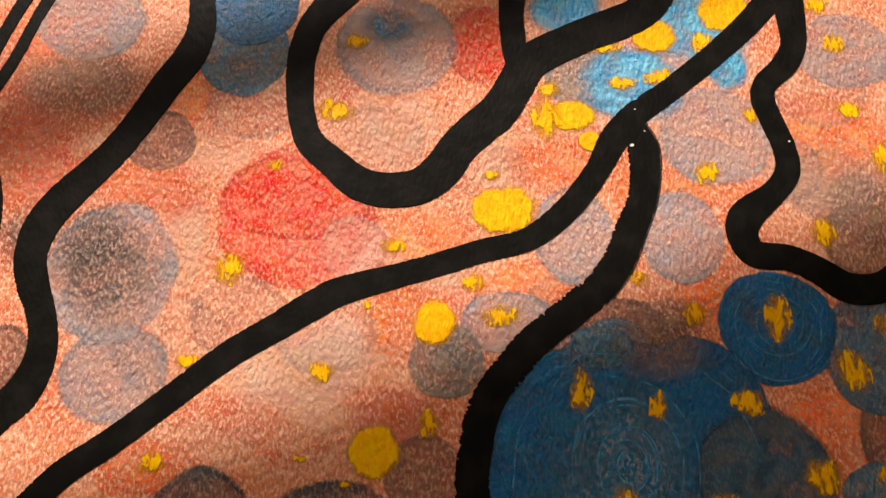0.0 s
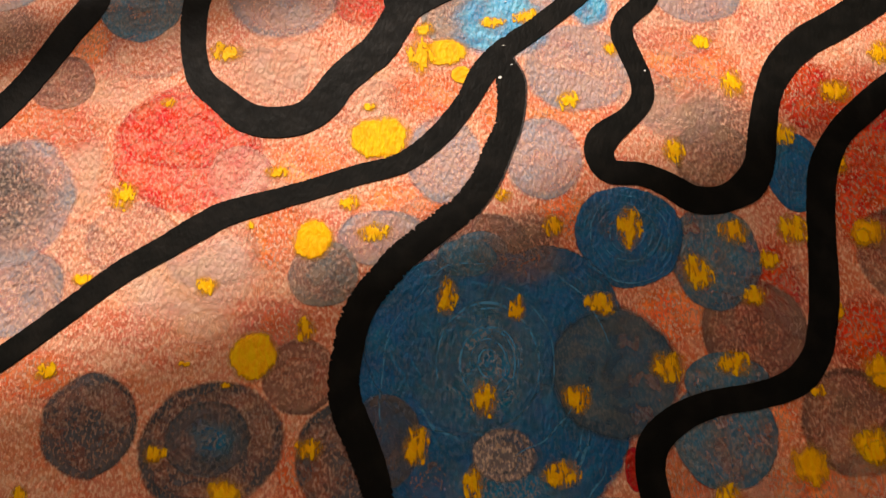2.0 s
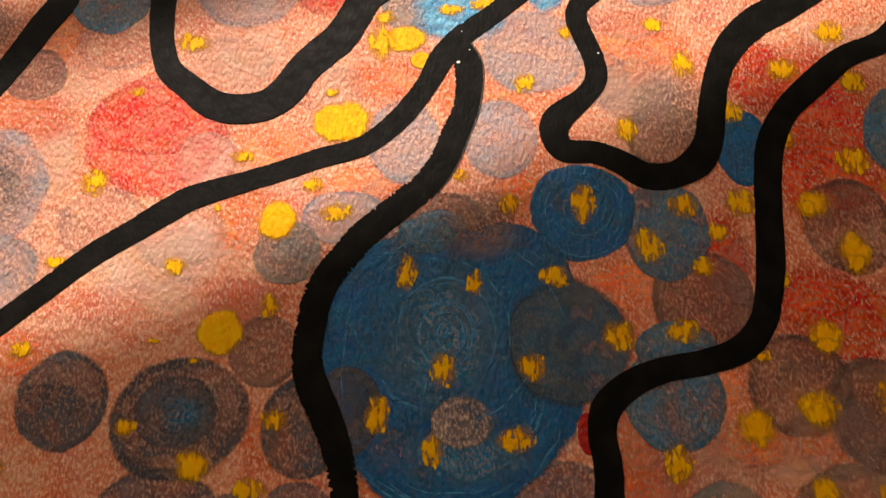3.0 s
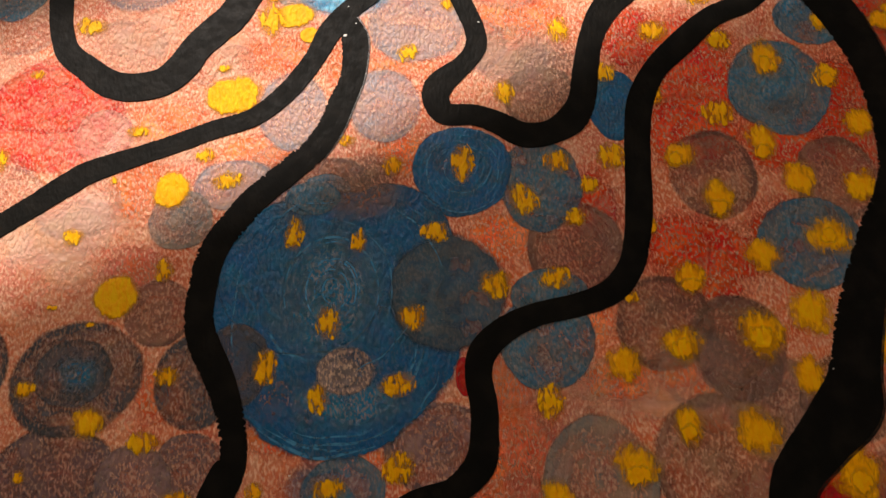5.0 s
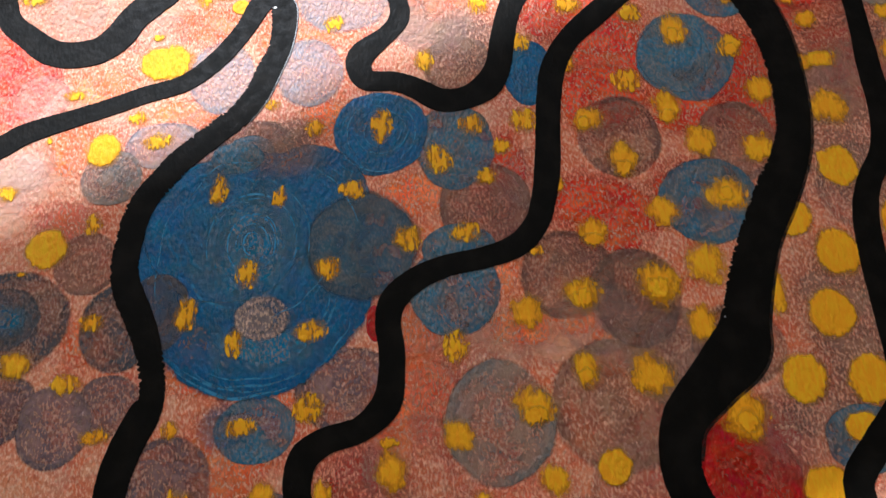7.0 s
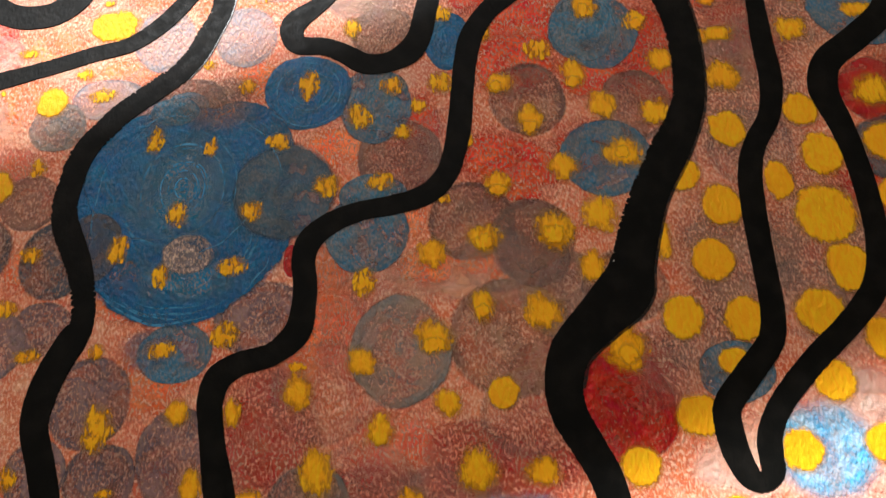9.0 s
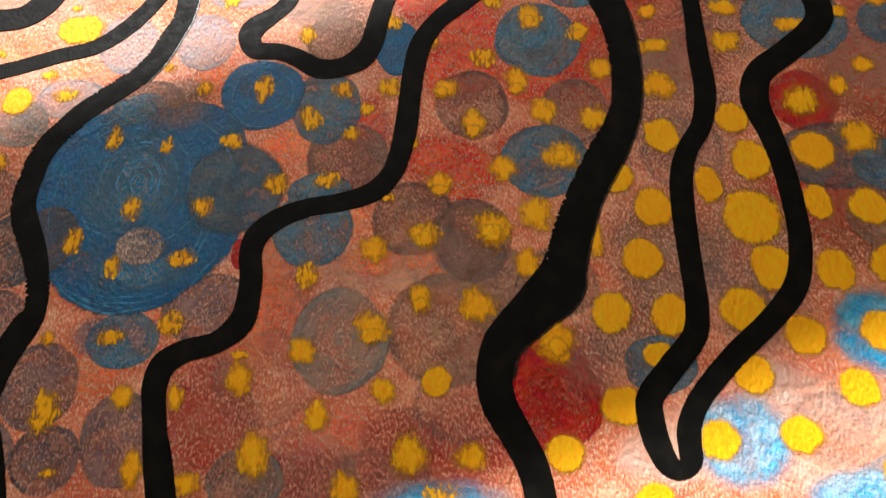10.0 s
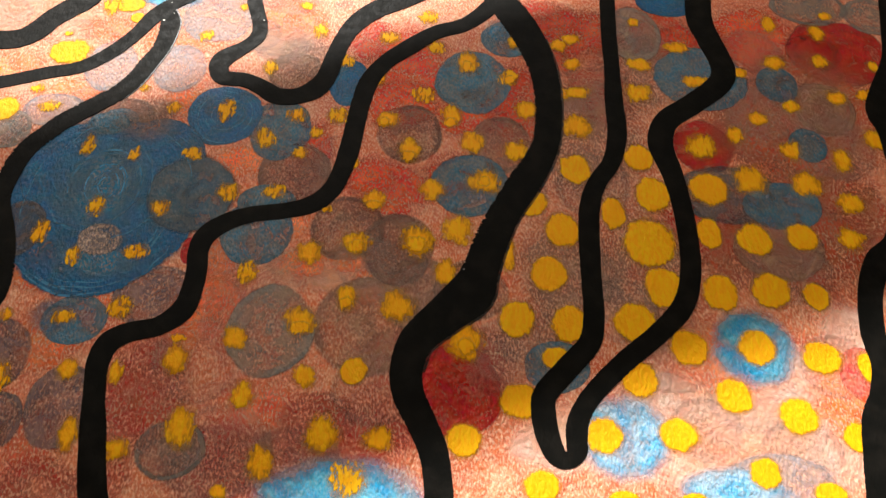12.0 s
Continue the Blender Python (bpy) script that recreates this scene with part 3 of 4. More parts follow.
wash("veil", [
    (-60.3, -19.2, 13.8, 11.4), (-45.7, -12.9, 11.4, 10.3), (-16.6, 29.9, 13.6, 10.4), (-46, 39, 12.5, 9.2), (10.6, 22.5, 10.8, 7.3),
    (29.1, -9, 10.2, 6.5), (92.8, 43.4, 12.5, 11), (91.7, 18.1, 10.6, 10.1), (83, 22.4, 8, 8.8), (-25.8, -16.7, 12, 9.8), (220.6, -104.3, 13.8, 10.7),
    (242.7, -114.6, 15.3, 12.1), (254, -130.8, 13.2, 9.7), (227.4, -124.5, 11.6, 9.8), (270.6, -105.7, 12.2, 11), (79.1, -105.4, 14.8, 13.9), (87.8, -131.3, 17.1, 13.9), (109.9, -134.3, 14, 10.7),
    (130.9, -113.5, 13.1, 11.7)])
wash("veil", [
    (97.8, -79.7, 12.2, 9.7), (202.9, -42.6, 13.6, 13.7), (195.8, -11.6, 12.3, 12.8), (207.1, -88, 12.5, 11.4), (270.1, 17.1, 13.3, 14.5), (268.7, -9.9, 14.8, 13.2), (292.2, -24.5, 14.5, 15.3),
    (264.2, -73.7, 14.9, 12.5), (171.1, -101.2, 12, 10.7), (147.2, -83, 12.3, 11.5), (58.4, -33.8, 10.3, 9.3), (114.7, -32.6, 8.8, 9.5), (177.5, -44.5, 10.1, 10.9), (126.6, -72.1, 11, 9.7),
    (81.3, -68.1, 9.7, 9.7)])
# grey circles in the sun, in the paler lit tint
wash("lit_lilac", [
    (-75.7, -2.4, 15.8, 17.8), (-11.6, 56.3, 16, 14.9), (-89, 63.1, 14.8, 11.8), (65.9, 31.3, 14.7, 13.8), (55.3, 5.6, 10.4, 12.1), (30.6, 6.3, 9.8, 12.6), (100.2, 54.4, 12.7, 11.4), (15, -14.2, 11.3, 7.6), (245.4, -140.1, 17.7, 9.3)])
wash("grey", [
    (1.1, -22.9, 8.7, 8.6),
    (36.2, 48.2, 11.2, 11.1), (99.0, -95.5, 14.0, 15.5), (75.3, -130.6, 10.2, 8.7),
    (322.9, 39.1, 11.6, 10.3), (298.8, 43.9, 16.3, 10.9), (225.5, 27.3, 11.1, 14.8)])
wash("violet", [
    (63.4, -84.6, 14, 10.8), (4.8, -83.9, 8.8, 7.7), (24.1, -123, 9.4, 9), (-27, -82.4, 14.7, 10.3), (42.4, -118.8, 10.4, 13), (-8.2, -87.9, 9.5, 10.4), (8, -121, 8, 9), (19.5, -104, 11, 12.2)])
wash("dark", [
    (-50.3, -56.5, 11.1, 11.7), (-22.8, -61.6, 16.4, 14.5), (-23.6, -60.2, 9.7, 8.7), (5.5, -64.8, 9.9, 11.8), (249.3, -45.2, 19.6, 12)])
wash("steel", [
    (-49.3, 54, 11.4, 12.6), (94.6, -21.1, 11.1, 13.4), (162.9, 1.8, 14.4, 15.2), (159.8, 2.1, 10.6, 11.9), (160.9, -43, 13.9, 12.8), (176.8, 22.9, 10.7, 9.3), (91.1, -61.9, 12, 12.7),
    (40.4, -92.7, 10.2, 8.2), (93.2, -50.5, 10, 6.6), (248.3, 5.4, 18.1, 15.5), (276.9, 3.4, 8.2, 8.9), (282, -24.2, 7, 7.6), (267, -49.4, 14.1, 9.6),
    (185.3, -106.3, 10.2, 8.4), (38.7, -18, 6.9, 5)])
wash("blue", [
    (-48.3, 68.8, 12.2, 12.9), (74.6, -15.4, 13.3, 13.3), (40.0, -51.7, 32.4, 34.6), (33, -40, 22.5, 21), (54.7, -34.2, 16.1, 17.3), (117.6, 0.3, 7.5, 10.9), (241.4, 44.3, 12.9, 8.2)])
wash("pool", [
    (39.1, -45.7, 20.1, 22.2), (39.4, -44.2, 11.5, 13.4), (42.4, -72.8, 20.5, 8.1), (-13.2, 62.1, 8.6, 6.9), (162.8, -43.9, 5.8, 5.6), (32.3, -20.3, 9, 6.5), (-22.9, -60.2, 6.9, 5.6),
    (33.2, -91.6, 8.3, 7.5), (172.7, 25.7, 6.5, 8.7)])
wash("shade", [
    (68.5, -48.0, 15.5, 16.0)])
wash("dusk", [
    (47.3, -19.2, 13.5, 9.7), (50.6, -13.8, 9.1, 6.6)])
wash("steel", [
    (35.3, -19.8, 7.5, 4.9)])
wash("dark", [
    (15.7, -61.6, 8.6, 10.6)])
wash("sky", [
    (47.2, 45, 15.3, 12.5), (64.9, 61.8, 17.2, 13.3), (31.5, 66.9, 11.6, 9.2), (70.7, 49.7, 6.3, 7.7), (123, -143.2, 26, 11.7), (246.5, -99.7, 15, 14.2)])
wash("azure", [
    (203.2, -127, 15.5, 13.8), (232.3, -141.6, 17.5, 7.5)])
wash("crimson", [
    (70.3, -69, 2.2, 4.8)])
wash("pebble", [
    (42, -65.3, 7.5, 6.3)])
wash("smoke_shade", [
    (-74.9, -3.7, 15.5, 16.1), (-80.4, 3, 14.4, 15.1), (-97.2, 5.7, 7.9, 11.2)])

# traces of the brush in the blue circles
brush_mark(39.4, -45, 12.2, 14.1, 210, -40, 0.5, 1)
brush_mark(39.4, -45, 11.5, 13.1, 160, 60, 0.35, 2)
brush_mark(39.4, -45, 6.5, 8.2, 260, -60, 0.5, 3)
brush_mark(39.4, -45, 7.2, 8.6, 120, -20, 0.35, 4)
brush_mark(39.4, -45, 2.3, 3.3, 300, 20, 0.45, 5)
brush_mark(39.4, -45, 15.8, 18.6, 100, -30, 0.35, 6)
brush_mark(39.4, -45, 18.7, 19.3, 205, 250, 0.7, 7)
brush_mark(39.4, -45, 20.1, 22.3, -20, -75, 0.4, 8)
brush_mark(39.4, -45, 21.5, 25.3, 150, 80, 0.35, 9)
brush_mark(39.4, -45, 4.3, 5.6, 200, -90, 0.35, 10)
brush_mark(41, -52, 30, 33.9, 225, 285, 0.8, 20)
brush_mark(41, -52, 28.8, 32.6, 230, 275, 0.6, 21)
brush_mark(41, -52, 27.6, 31.2, 235, 300, 0.6, 22)
brush_mark(41, -52, 26.1, 29.5, 240, 290, 0.45, 23)
brush_mark(41, -52, 28.2, 31.9, 300, 330, 0.5, 24)
brush_mark(41, -52, 22.7, 25.7, 310, 340, 0.7, 25)
brush_mark(41, -52, 21.5, 24.3, 312, 338, 0.5, 26)
brush_mark(41, -52, 27.3, 30.8, 140, 200, 0.35, 27)
brush_mark(41, -52, 29.4, 33.2, 60, 20, 0.4, 28)
brush_mark(74.6, -15.4, 11.9, 12, 200, 320, 0.35, 40)
brush_mark(74.6, -15.4, 10, 10, 60, -60, 0.35, 41)
brush_mark(74.6, -15.4, 9.6, 9.6, 110, 230, 0.35, 42)
brush_mark(74.6, -15.4, 7.3, 7.3, 0, 150, 0.3, 43)
brush_mark(74.6, -15.4, 6.6, 6.6, 190, 330, 0.35, 44)
brush_mark(74.6, -15.4, 4.6, 4.6, 20, 300, 0.3, 45)

# yellow dabs
dabs("solid", [
    (14.4, 12.3, 7.9, 6.3), (-1.4, -14.4, 5, 5.3), (-14.5, -42, 5.8, 5.8), (31.4, 36.6, 6.2, 4.3), (53.2, 58.6, 6, 4.9), (71.8, 65.9, 7.2, 6.7), (35.9, 29.8, 3, 2.7)])
dabs("ragged", [
    (25.2, 35.8, 3.4, 6.1), (44.4, 45.3, 3.5, 1.9), (54.3, 46.6, 3.8, 2.8), (40.2, 55.4, 4, 1.9), (65.8, 56.1, 3.1, 3.3), (26.2, 43.8, 2.5, 2.2), (-25.8, 38.2, 3.9, 3.1),
    (-21.7, 57.2, 2.6, 2.4), (-48.6, -1.8, 3.2, 3.4), (-39.8, 23.6, 2, 1.5), (7.5, -5.1, 2.8, 2.1), (13.1, -12.9, 3.8, 2.8), (-26.1, -25.4, 2.7, 2.5), (-56.1, -22.7, 2.7, 1.7),
    (-61.4, -44.4, 2.4, 2.1), (-2.5, -36.2, 2.2, 3.3), (62.8, 21.7, 2.7, 3.2), (98.3, 56, 2.5, 2.9), (98.9, 38, 2.7, 2.3), (95.1, 67.5, 2.9, 2.4), (88, 6.9, 2.6, 3.9),
    (44.7, -4.1, 1.9, 2), (56.7, -12.3, 2.3, 3.2)])
dabs("ragged", [
    (11.9, 20.8, 2.1, 1.4), (-11.2, 3.6, 2.9, 1.9), (105.6, 25.3, 2.7, 4.4), (-16.7, -10.3, 1, 1.3), (-30, -43.4, 1.2, 0.7), (75.4, 36.5, 1.9, 2.4), (12.8, 31.4, 1.1, 1.2)])
dabs("ragged", [
    (74.8, -13.5, 2.8, 5.4), (89.9, -24.8, 3.4, 5), (30.5, -29.6, 2.2, 4.6), (46.8, -32.6, 1.8, 3.3), (66.3, -31.7, 3.4, 3), (80.3, -47, 3.5, 4), (38.2, -52.9, 3.1, 4),
    (59.1, -53.6, 3.1, 3.2), (22.7, -62.9, 2.5, 4.9), (34.9, -70.8, 2.1, 3.8), (54.2, -69.5, 3.8, 3), (95.2, -46.2, 3.2, 3.3), (99.9, -14.9, 3.3, 3.3), (102.3, -31.1, 3, 2.5),
    (-6.1, -77.8, 3.5, 2.6), (-0.8, -62.9, 2.8, 2.5), (-34.9, -63.3, 2.5, 2.1), (1.8, -91, 3.3, 2.2), (20.1, -90.9, 2, 2.5), (37.1, -91.6, 3.7, 2.5), (53.1, -88.8, 3.3, 4.1),
    (115.2, 10.8, 4.4, 3.3), (114.5, -14.6, 3.8, 4.2)])
dabs("ragged", [
    (107.3, -22.2, 2.4, 2.9), (131.6, 22.3, 4, 3.8), (149.5, 17.8, 3.2, 3.8), (145, -4.5, 4.3, 3.9), (176.3, 4.2, 3.5, 4), (113.2, -53.1, 1.7, 1.5), (129.1, 3.2, 1.6, 4.5),
    (121.5, -34.8, 1.2, 2.8), (90, -76.3, 3, 4.7)])
dabs("soft", [
    (-19, -72.1, 3.7, 3.7), (161, 11.1, 4.1, 5.9), (154.7, -14, 3.8, 5.1), (131.9, -16.2, 4.2, 3.7), (140.1, -28.8, 4.2, 5.2), (128.8, -49.2, 4, 4.2), (182, -10.5, 4.3, 4.4),
    (162, -25.6, 4.5, 4.6), (177.2, -28.6, 4.2, 4.6), (165.6, -41.6, 5.8, 5.2), (147.9, -44.9, 4.3, 4.3), (179, 21.7, 2.9, 3.5), (195.9, 20.2, 3.2, 3.1), (200, 11.3, 3.5, 3.4),
    (195.9, -3, 3.4, 2.7), (108.9, -69.1, 4.4, 4.4), (123.6, -65.5, 4.7, 4.2), (143.2, -64.4, 5.9, 5.7), (156.1, -59.8, 5.4, 5.6), (172.2, -69.1, 2.5, 6), (152.2, -75.7, 3.6, 5),
    (121.5, -84.4, 3.5, 4.6), (108, -92.3, 5, 4.8)])
dabs("soft", [
    (89.2, -97.9, 3.9, 3.7), (137.2, -87.2, 5.4, 5.3), (158.1, -98.6, 5.5, 6.4)])
dabs("solid", [
    (197.3, -35.8, 5.7, 6.5), (181.2, -49.7, 5.7, 5.7), (190.8, -59.9, 6, 6.8), (208.5, -53.2, 4.6, 6.6), (220, -30.7, 5.6, 5.8),
    (222.9, -45.7, 6.4, 7.3), (219, -64.1, 9.4, 9.5), (185, -75.7, 6.2, 6.8), (174.2, -91.2, 5.8, 6.5), (190.4, -92.5, 6, 6.5),
    (185.5, -103.7, 4.8, 3.9), (173.7, -116.6, 6, 5.7), (221.6, -80.2, 6.7, 7.5), (211, -92.1, 7.4, 6.7), (242.8, -43.1, 7.1, 6.9), (239.7, -60.6, 4.6, 6), (239.5, -81.9, 6.2, 6.7),
    (226.5, -100.2, 6.3, 6.2), (210, -110.1, 5.8, 5.9)])
dabs("solid", [
    (237.5, -114.9, 5.8, 5.7), (247.5, -99.7, 6.3, 6.1), (266.9, -103.1, 6.7, 5.5), (255.6, -120.8, 6.1, 5.8), (218.9, -126.2, 6.2, 5.2), (197.5, -126.6, 5.4, 5.8), (242.1, -136.8, 4.8, 4.7),
    (178.7, -140.5, 5.3, 4.8), (201.1, -143.9, 4.4, 2.7), (259.3, -142.3, 4.8, 3.4), (220.7, -144.3, 4.7, 2.4), (256.1, -80.8, 6.6, 6.6), (270.3, -82.6, 4.4, 5.2), (254.5, -62.5, 6.1, 6.5),
    (270.9, -61.3, 5.7, 5.3), (271.7, -126.8, 4.7, 4.7), (157.1, -128, 5.4, 5.3), (124.9, -108, 4.3, 4.5), (281.1, -105.7, 3.9, 5.2)])
dabs("soft", [
    (200.7, -2.4, 5, 3.2), (199.3, -17.8, 6.1, 5.5), (223.9, -1.9, 5.9, 4.3), (225.7, 11.7, 5.2, 3.4), (243, -25.5, 5.4, 5.6),
    (290.9, -47.9, 5.1, 4.2), (287, -62.1, 4.6, 4.4), (277.1, -40.2, 5.6, 5.2), (257.4, -39.4, 6, 6.1), (246, 4, 5.6, 2.7), (275.2, -26.7, 4.1, 4), (292.6, -30.5, 4.1, 5.5),
    (266, -12.5, 3.8, 3.1), (256.2, -20.3, 3.3, 4.1), (279.9, -7.1, 3.4, 3.2), (298, -2.7, 3.9, 3.9), (309.1, -1.1, 3.9, 2.8), (307.4, -21.7, 4.6, 4.7), (278.2, 13.9, 4.4, 3.5),
    (264, 8.5, 2.6, 2.8), (296, 14.9, 3.6, 3.5), (298.6, 29.4, 3.6, 4.3), (280.3, 33.3, 3.2, 4.3), (304.3, 38.6, 2.8, 2.5), (316.4, 12.7, 2.2, 2.9), (241.1, 20.5, 5.3, 2.9),
    (226.3, 33.2, 2.7, 2.4), (200.9, 23.7, 3.9, 2.9)])
dabs("soft", [
    (110.9, -109.4, 3.6, 3.7), (93.3, -115.4, 3.9, 3.7), (117.1, -126.5, 4.8, 5.4), (133.1, -127.6, 4.5, 3.8), (100.6, -134.3, 3.7, 4.9), (77.3, -124.3, 4.4, 6.1), (72.4, -104.5, 3.9, 4.9),
    (56.1, -108.9, 2.3, 3.8), (60.6, -130.6, 3.4, 3.7), (46.6, -126.8, 2.8, 4.8), (42.1, -108.2, 3.2, 3.5), (90.1, -141.7, 2.7, 2.1)])
dabs("ragged", [
    (125, -138.8, 5, 5.2), (22.1, -110.7, 3.6, 6.3), (25.9, -126.3, 2.2, 1.3), (1.3, -121.6, 2.2, 3), (72.2, -98.2, 2, 1.5), (146.3, 33.6, 3.8, 3.9), (-63.4, -71.3, 1.8, 2.4), (-20.1, -48.6, 1.3, 0.8),
    (-34.2, -83.1, 1.3, 1.8)])
dabs("core", [
    (165.4, -41.4, 2.6, 2.4), (139.6, -31.3, 3, 2.6), (107.9, -94.5, 3.4, 2.3), (154.1, -16.8, 2.7, 2.4), (128.5, -51.3, 2.9, 2.1), (131, -16.9, 2.1, 2), (123.8, -66.7, 3.1, 2.8),
    (158.4, -99.9, 3.1, 3.3), (142.9, -65.8, 3.6, 3.4), (121.4, -86.4, 2.4, 2.4), (178.9, 21.5, 1.8, 2.3), (176.3, 3.1, 2.2, 2.2), (160.9, 8.9, 2.2, 3.3)])

# black lines
stroke([
    (-61.9, 76.6, 6.9), (-61.6, 69.7, 6.8), (-61.1, 61.4, 7.4), (-63, 53.7, 8.5), (-67.6, 46.1, 8.4), (-72.8, 36.8, 7.7), (-77.7, 28.8, 7.6), (-82.8, 22.4, 7.9),
    (-88.9, 15.5, 8.6), (-93.1, 8.8, 8.6), (-94.6, 1.6, 7.8), (-93.1, -5.1, 7.3), (-90.2, -11.6, 6.7), (-88.6, -18, 6.8), (-89, -24.2, 7.5), (-91.7, -30.3, 8.2),
    (-95.9, -34.5, 7.9), (-101.3, -40.9, 7.8)], dry=0.4)
stroke([
    (-104.3, 76.7, 3.8), (-107.5, 69.9, 3.7), (-110, 63.2, 3.6), (-112.6, 55, 3.5), (-115.3, 45.4, 3.5)])
stroke([
    (-98.4, 76.7, 3.4), (-101.1, 70.7, 3.3), (-103.9, 63.2, 3.2), (-106.9, 53.3, 3.2), (-109.8, 46.2, 3.2), (-113.9, 37.6, 3.2)])
stroke([
    (-108.8, 25.6, 3.4), (-106.1, 18.4, 3.4), (-105, 13.4, 3.5), (-104.6, 7.1, 3.6), (-105.7, 1.6, 3.6)])
stroke([
    (-20.9, 76.5, 9.1), (-26.5, 70.5, 9.1), (-32.6, 62.1, 7.7), (-35, 53.2, 7.3), (-35.1, 45.2, 7), (-34.3, 37.6, 6.6), (-31.8, 30, 7.0), (-26.2, 24.5, 7.4),
    (-19.6, 19, 8.4), (-12.2, 17.3, 8.8), (-4.9, 18.5, 9.1), (0.1, 22.6, 9.5), (4.0, 28.3, 9.3), (8.8, 33.2, 9.7), (14.1, 38.1, 9.7), (18.1, 44.8, 9.5),
    (22.3, 51.6, 9.7), (32.8, 57.5, 9.4), (42, 61.4, 9.7), (50.9, 65.7, 9.3), (56.6, 72.8, 8.9), (60.1, 79.6, 8.5)])
stroke([
    (18.9, 79.8, 7.4), (18.3, 72.9, 7), (17.7, 64.4, 6.5), (18.2, 55.4, 6.3), (18.8, 51.4, 5.7)])
stroke([
    (83.8, 69.3, 6.7), (77.1, 61.8, 6.4), (67.5, 52.9, 6.1), (56.1, 43.5, 6), (46.8, 36.6, 6.5), (41.3, 30.1, 6.8), (37.2, 22.5, 6), (31.4, 14.6, 6.1),
    (25, 8.5, 5.9), (18.8, 4.7, 5.5), (9, 2.2, 5.6), (0.5, -0.5, 5.6), (-10.4, -3.6, 5.7), (-22.5, -7, 6.6), (-28.8, -10.3, 6.9), (-36.8, -15.3, 6.4),
    (-47.6, -21.9, 6.1), (-59, -31, 5.8), (-70.1, -39.7, 5.8), (-79.4, -46.1, 6), (-85, -51.7, 6.2), (-90.9, -58.3, 6.2)], dry=0.4)
EDGE_D = [
    (46.4, 35, 4.8), (48.2, 28, 7.5), (48.2, 21.8, 7.2), (46.9, 14.6, 6.8), (43.6, 7, 7.2), (40.2, -0.5, 7.3), (35.6, -6.4, 7.5), (30, -11, 7.5),
    (20.5, -18.6, 7.6), (16, -23.6, 7.6), (10.7, -30.2, 7.5), (8.1, -36.8, 7.4), (6.4, -48.6, 7.4), (8, -56, 7.7), (11.1, -63.2, 7.5), (13.6, -70.3, 6.9),
    (15, -77.1, 6.7), (15.2, -83.6, 6.3), (13.5, -87, 8), (9.4, -95, 8.1), (6.9, -102.8, 7.9), (6.5, -109.7, 7.1), (8.9, -117.4, 7), (11.5, -126.4, 7),
    (13.6, -136.4, 6.9)]
stroke(EDGE_D[:7], ghost=0.45)
stroke(EDGE_D, dry=0.9, until=0.7)
stroke([
    (87.3, 79.5, 8.5), (88.3, 70.9, 8.3), (88.6, 62.6, 7.3), (88.1, 56, 6.4), (85.2, 50.5, 6.3), (79.7, 45, 5.7), (78.6, 40.3, 6), (80.3, 34.2, 5.8),
    (82.1, 27.5, 5.7), (81.9, 21.7, 6), (78.2, 16.7, 5.8), (70.9, 10.7, 7.9), (69.5, 5.9, 7.3), (71.9, 1.6, 6.6), (79.3, 0.6, 6.3), (85.4, -2.2, 6.6),
    (91.9, -6.4, 7.3), (98.9, -6.4, 7.1), (105.4, -3, 8.3), (109.1, 2.9, 7.5), (111.4, 12.2, 7.2), (114.4, 21.9, 6.9), (119.2, 30.3, 8.1), (126.4, 37, 8.8),
    (135.8, 42.3, 9.1), (146.4, 48.8, 9), (157.2, 55.8, 8.3)])
stroke([
    (175.9, 49.9, 7.5), (170.6, 39.9, 7.3), (160.8, 30.3, 6.6), (149.2, 25.5, 6.7), (139.1, 17.9, 7.4), (130.2, 10, 6.7), (124.7, 0.9, 7.2), (122.1, -9.3, 7),
    (120.5, -20.1, 6.9), (119.1, -29.8, 7.1), (116.9, -39, 6.6), (114.1, -45.7, 6.5), (108.9, -50.9, 6.5), (100.6, -53.7, 6), (89.7, -55.3, 6), (81.6, -58.2, 6.5),
    (75.5, -63.1, 7), (73.7, -68.8, 6.6), (74.2, -75.3, 6.6), (73.9, -81.6, 6.6), (72, -89.2, 7.3), (65.6, -94.4, 6.2), (57.6, -96.4, 6.5), (52.3, -99.5, 7.1),
    (50.4, -104.8, 6.9), (50.6, -110.4, 6.4), (51.7, -118, 6.5), (53, -124.7, 7.4), (55.9, -138.9, 7.7), (58.5, -147.5, 7.8), (61.6, -159.8, 7.7)])
EDGE_G = [
    (167.1, 59.2, 10.9), (173.9, 45.2, 11.8), (180, 34.2, 12.8), (185.4, 21.8, 12.1), (189.4, 6.6, 10.6), (189.8, -11.7, 9.8), (186.9, -27.8, 9.9), (179.1, -41.9, 11.4),
    (172, -53.7, 10.7), (166.9, -64.8, 11.4), (163.3, -75, 11.9), (159.9, -82.8, 14.8), (151.6, -90.4, 12.6), (143.5, -98.2, 10.8), (140.6, -106.6, 9.9), (141.1, -114.3, 9.5),
    (144.8, -122.4, 8.7), (148.5, -131, 8.3), (150, -141.6, 8.1), (149.9, -153.1, 8.7)]
stroke(EDGE_G[3:15], ghost=0.7)
stroke(EDGE_G, dry=1.0, until=0.62)
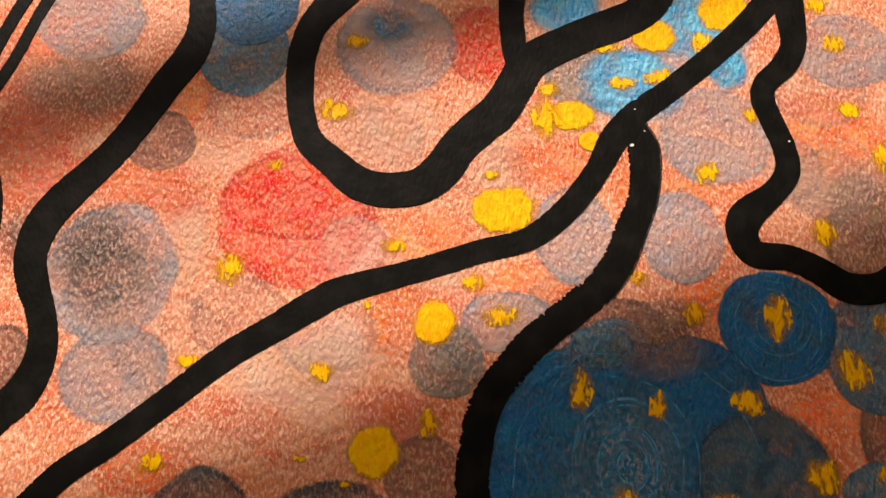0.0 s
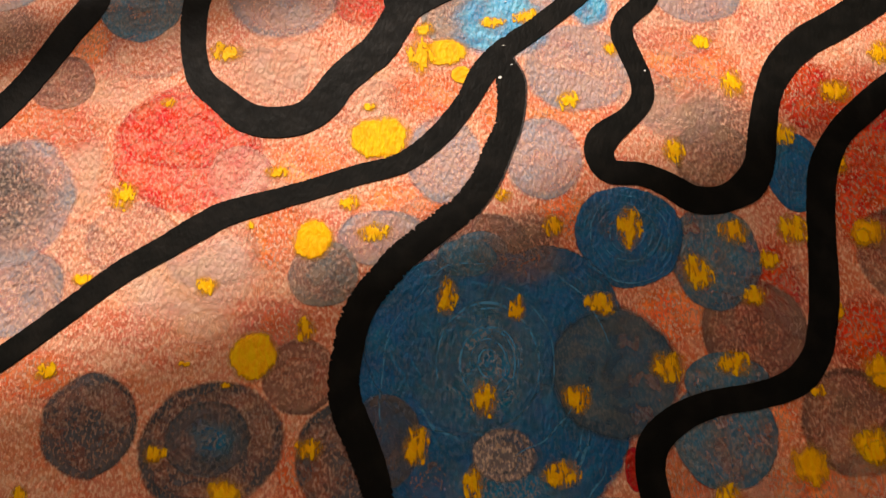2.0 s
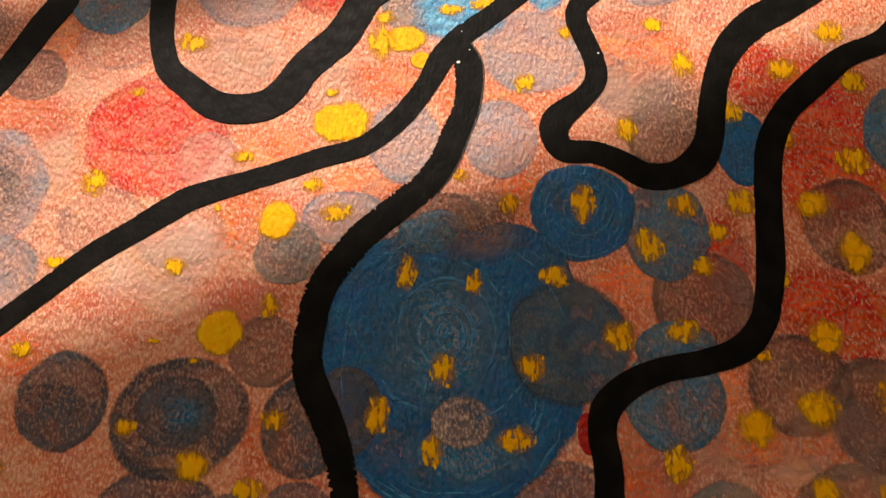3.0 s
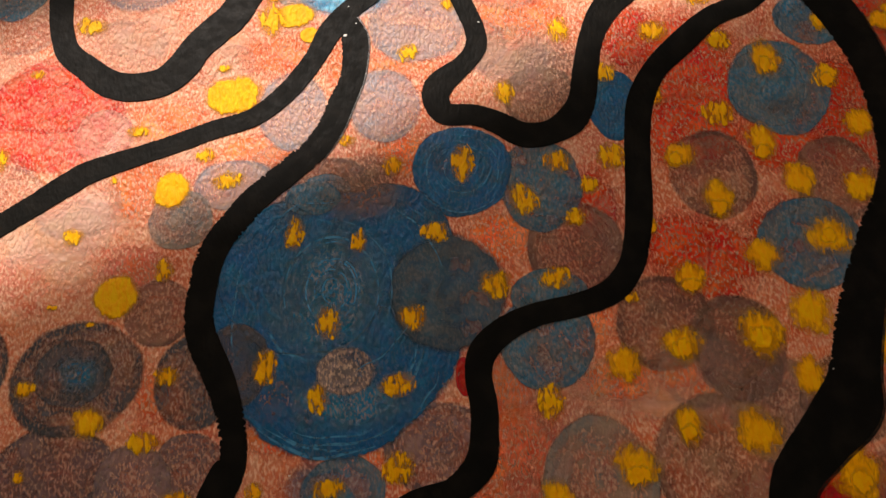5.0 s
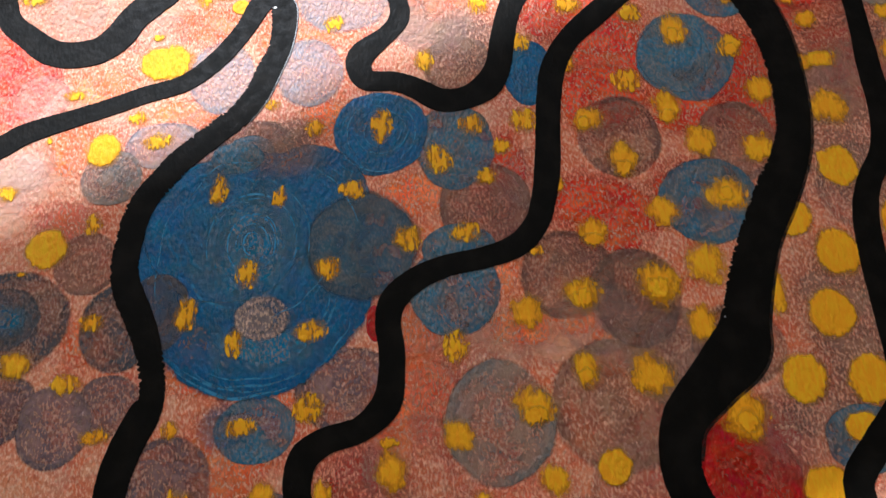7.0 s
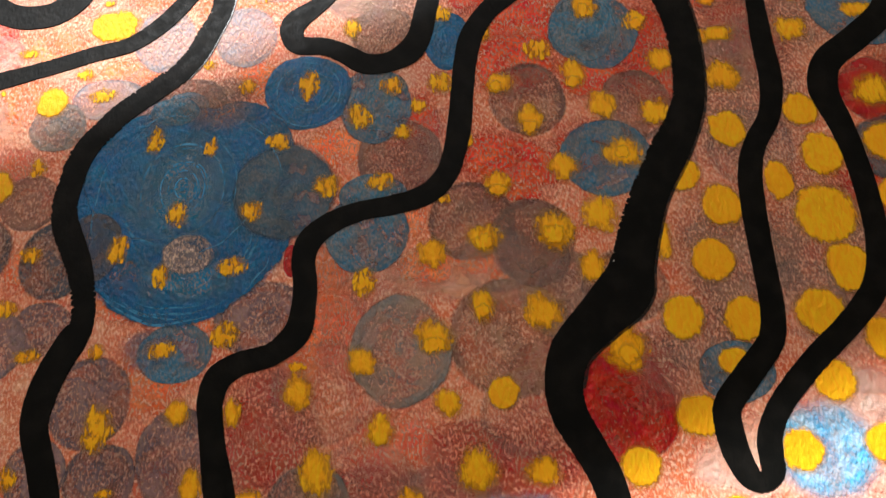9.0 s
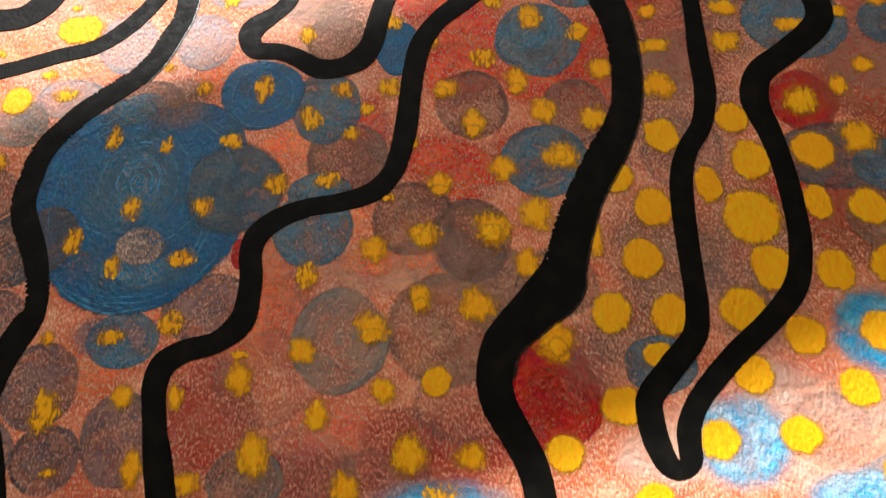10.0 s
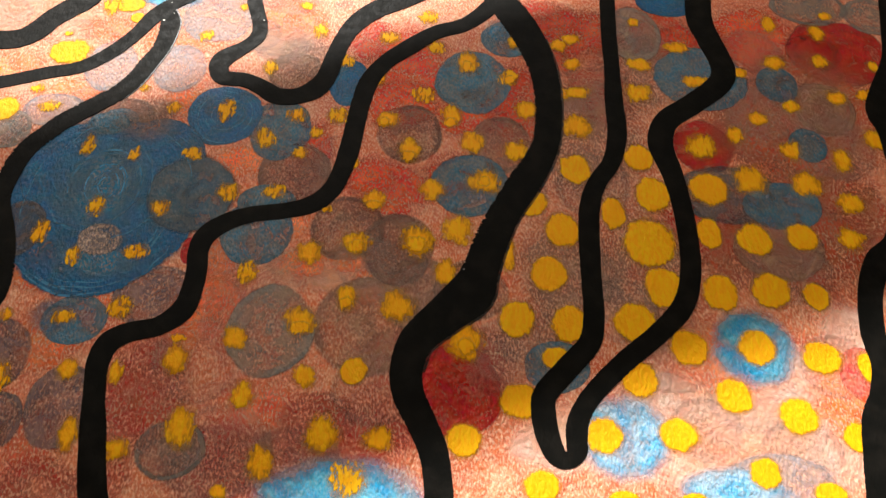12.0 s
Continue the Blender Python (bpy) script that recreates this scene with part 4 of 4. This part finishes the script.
stroke([
    (218.6, 60.9, 6.2), (216, 27, 6.1), (215.2, 8.6, 6), (214.2, -6, 6.8), (213.7, -20, 7.1), (210.5, -32.1, 6.4), (204.2, -41.5, 6.5), (200.9, -50.5, 7),
    (199.4, -62.3, 7.1), (198.7, -78.5, 6.6), (198.2, -90, 6.7), (195.9, -98.8, 6.8), (187.8, -107.5, 7.1), (181.3, -114.6, 7.1), (180.4, -120.7, 7.3), (181.3, -127.1, 6.9),
    (183.3, -132, 5.9), (186.5, -133.5, 4.6), (189.3, -131, 5.6), (189.4, -127.9, 6.2), (190.1, -122.8, 6.1)])
stroke([
    (189.3, -131, 5.6), (189.4, -127.9, 6.2), (190.1, -122.8, 6.1), (194.9, -115.1, 6), (205.5, -105.1, 6.3), (217.9, -95.3, 6.4), (226.2, -87.1, 6.8), (230.3, -78.1, 6.8),
    (232.2, -66, 6.9), (232.3, -49.9, 6.9), (230.8, -36.4, 7.7), (228.7, -24.5, 9.1), (232.5, -14.5, 8.7), (243.4, -6.4, 8.5), (254.8, 3, 8.9), (257.7, 11.6, 9.4),
    (254.8, 25.2, 9.8), (253, 37, 10.5), (257.1, 62.3, 10.5)])
stroke([
    (337.6, 65.1, 10.2), (333.9, 48.8, 9.9), (329.5, 30.3, 9.5), (325.5, 15.7, 9.8), (317.3, 0.4, 11.2), (313.9, -8.9, 12.8), (314.9, -19, 11.8), (312.3, -40.7, 10.3),
    (303.3, -61.8, 8.7), (294.1, -70.3, 8.7), (288.1, -81.4, 7.9), (285.1, -94.8, 7.9), (285, -105.6, 7.3), (282, -114.3, 7), (277.9, -122.7, 8.3), (275.4, -133.9, 8.7),
    (273.1, -144.6, 8.4), (270.4, -154.7, 8.2)])

# bare flecks in the black
for x, y, r in ((45.7, 28.6, 0.7), (83.4, 29.6, 0.4), (47.1, 38.1, 0.3), (158.1, -74.5, 0.3), (28.2, -88, 0.4), (49, 32.3, 0.3), (48.3, 51.7, 0.4)):
    part("bare_fleck", blob(x, y, 0.7 * r, 0.55 * r, painting_lift + paint_top() + 0.00019, 1.0, 0.4, x), WHITE, painting, "tiny white fleck")
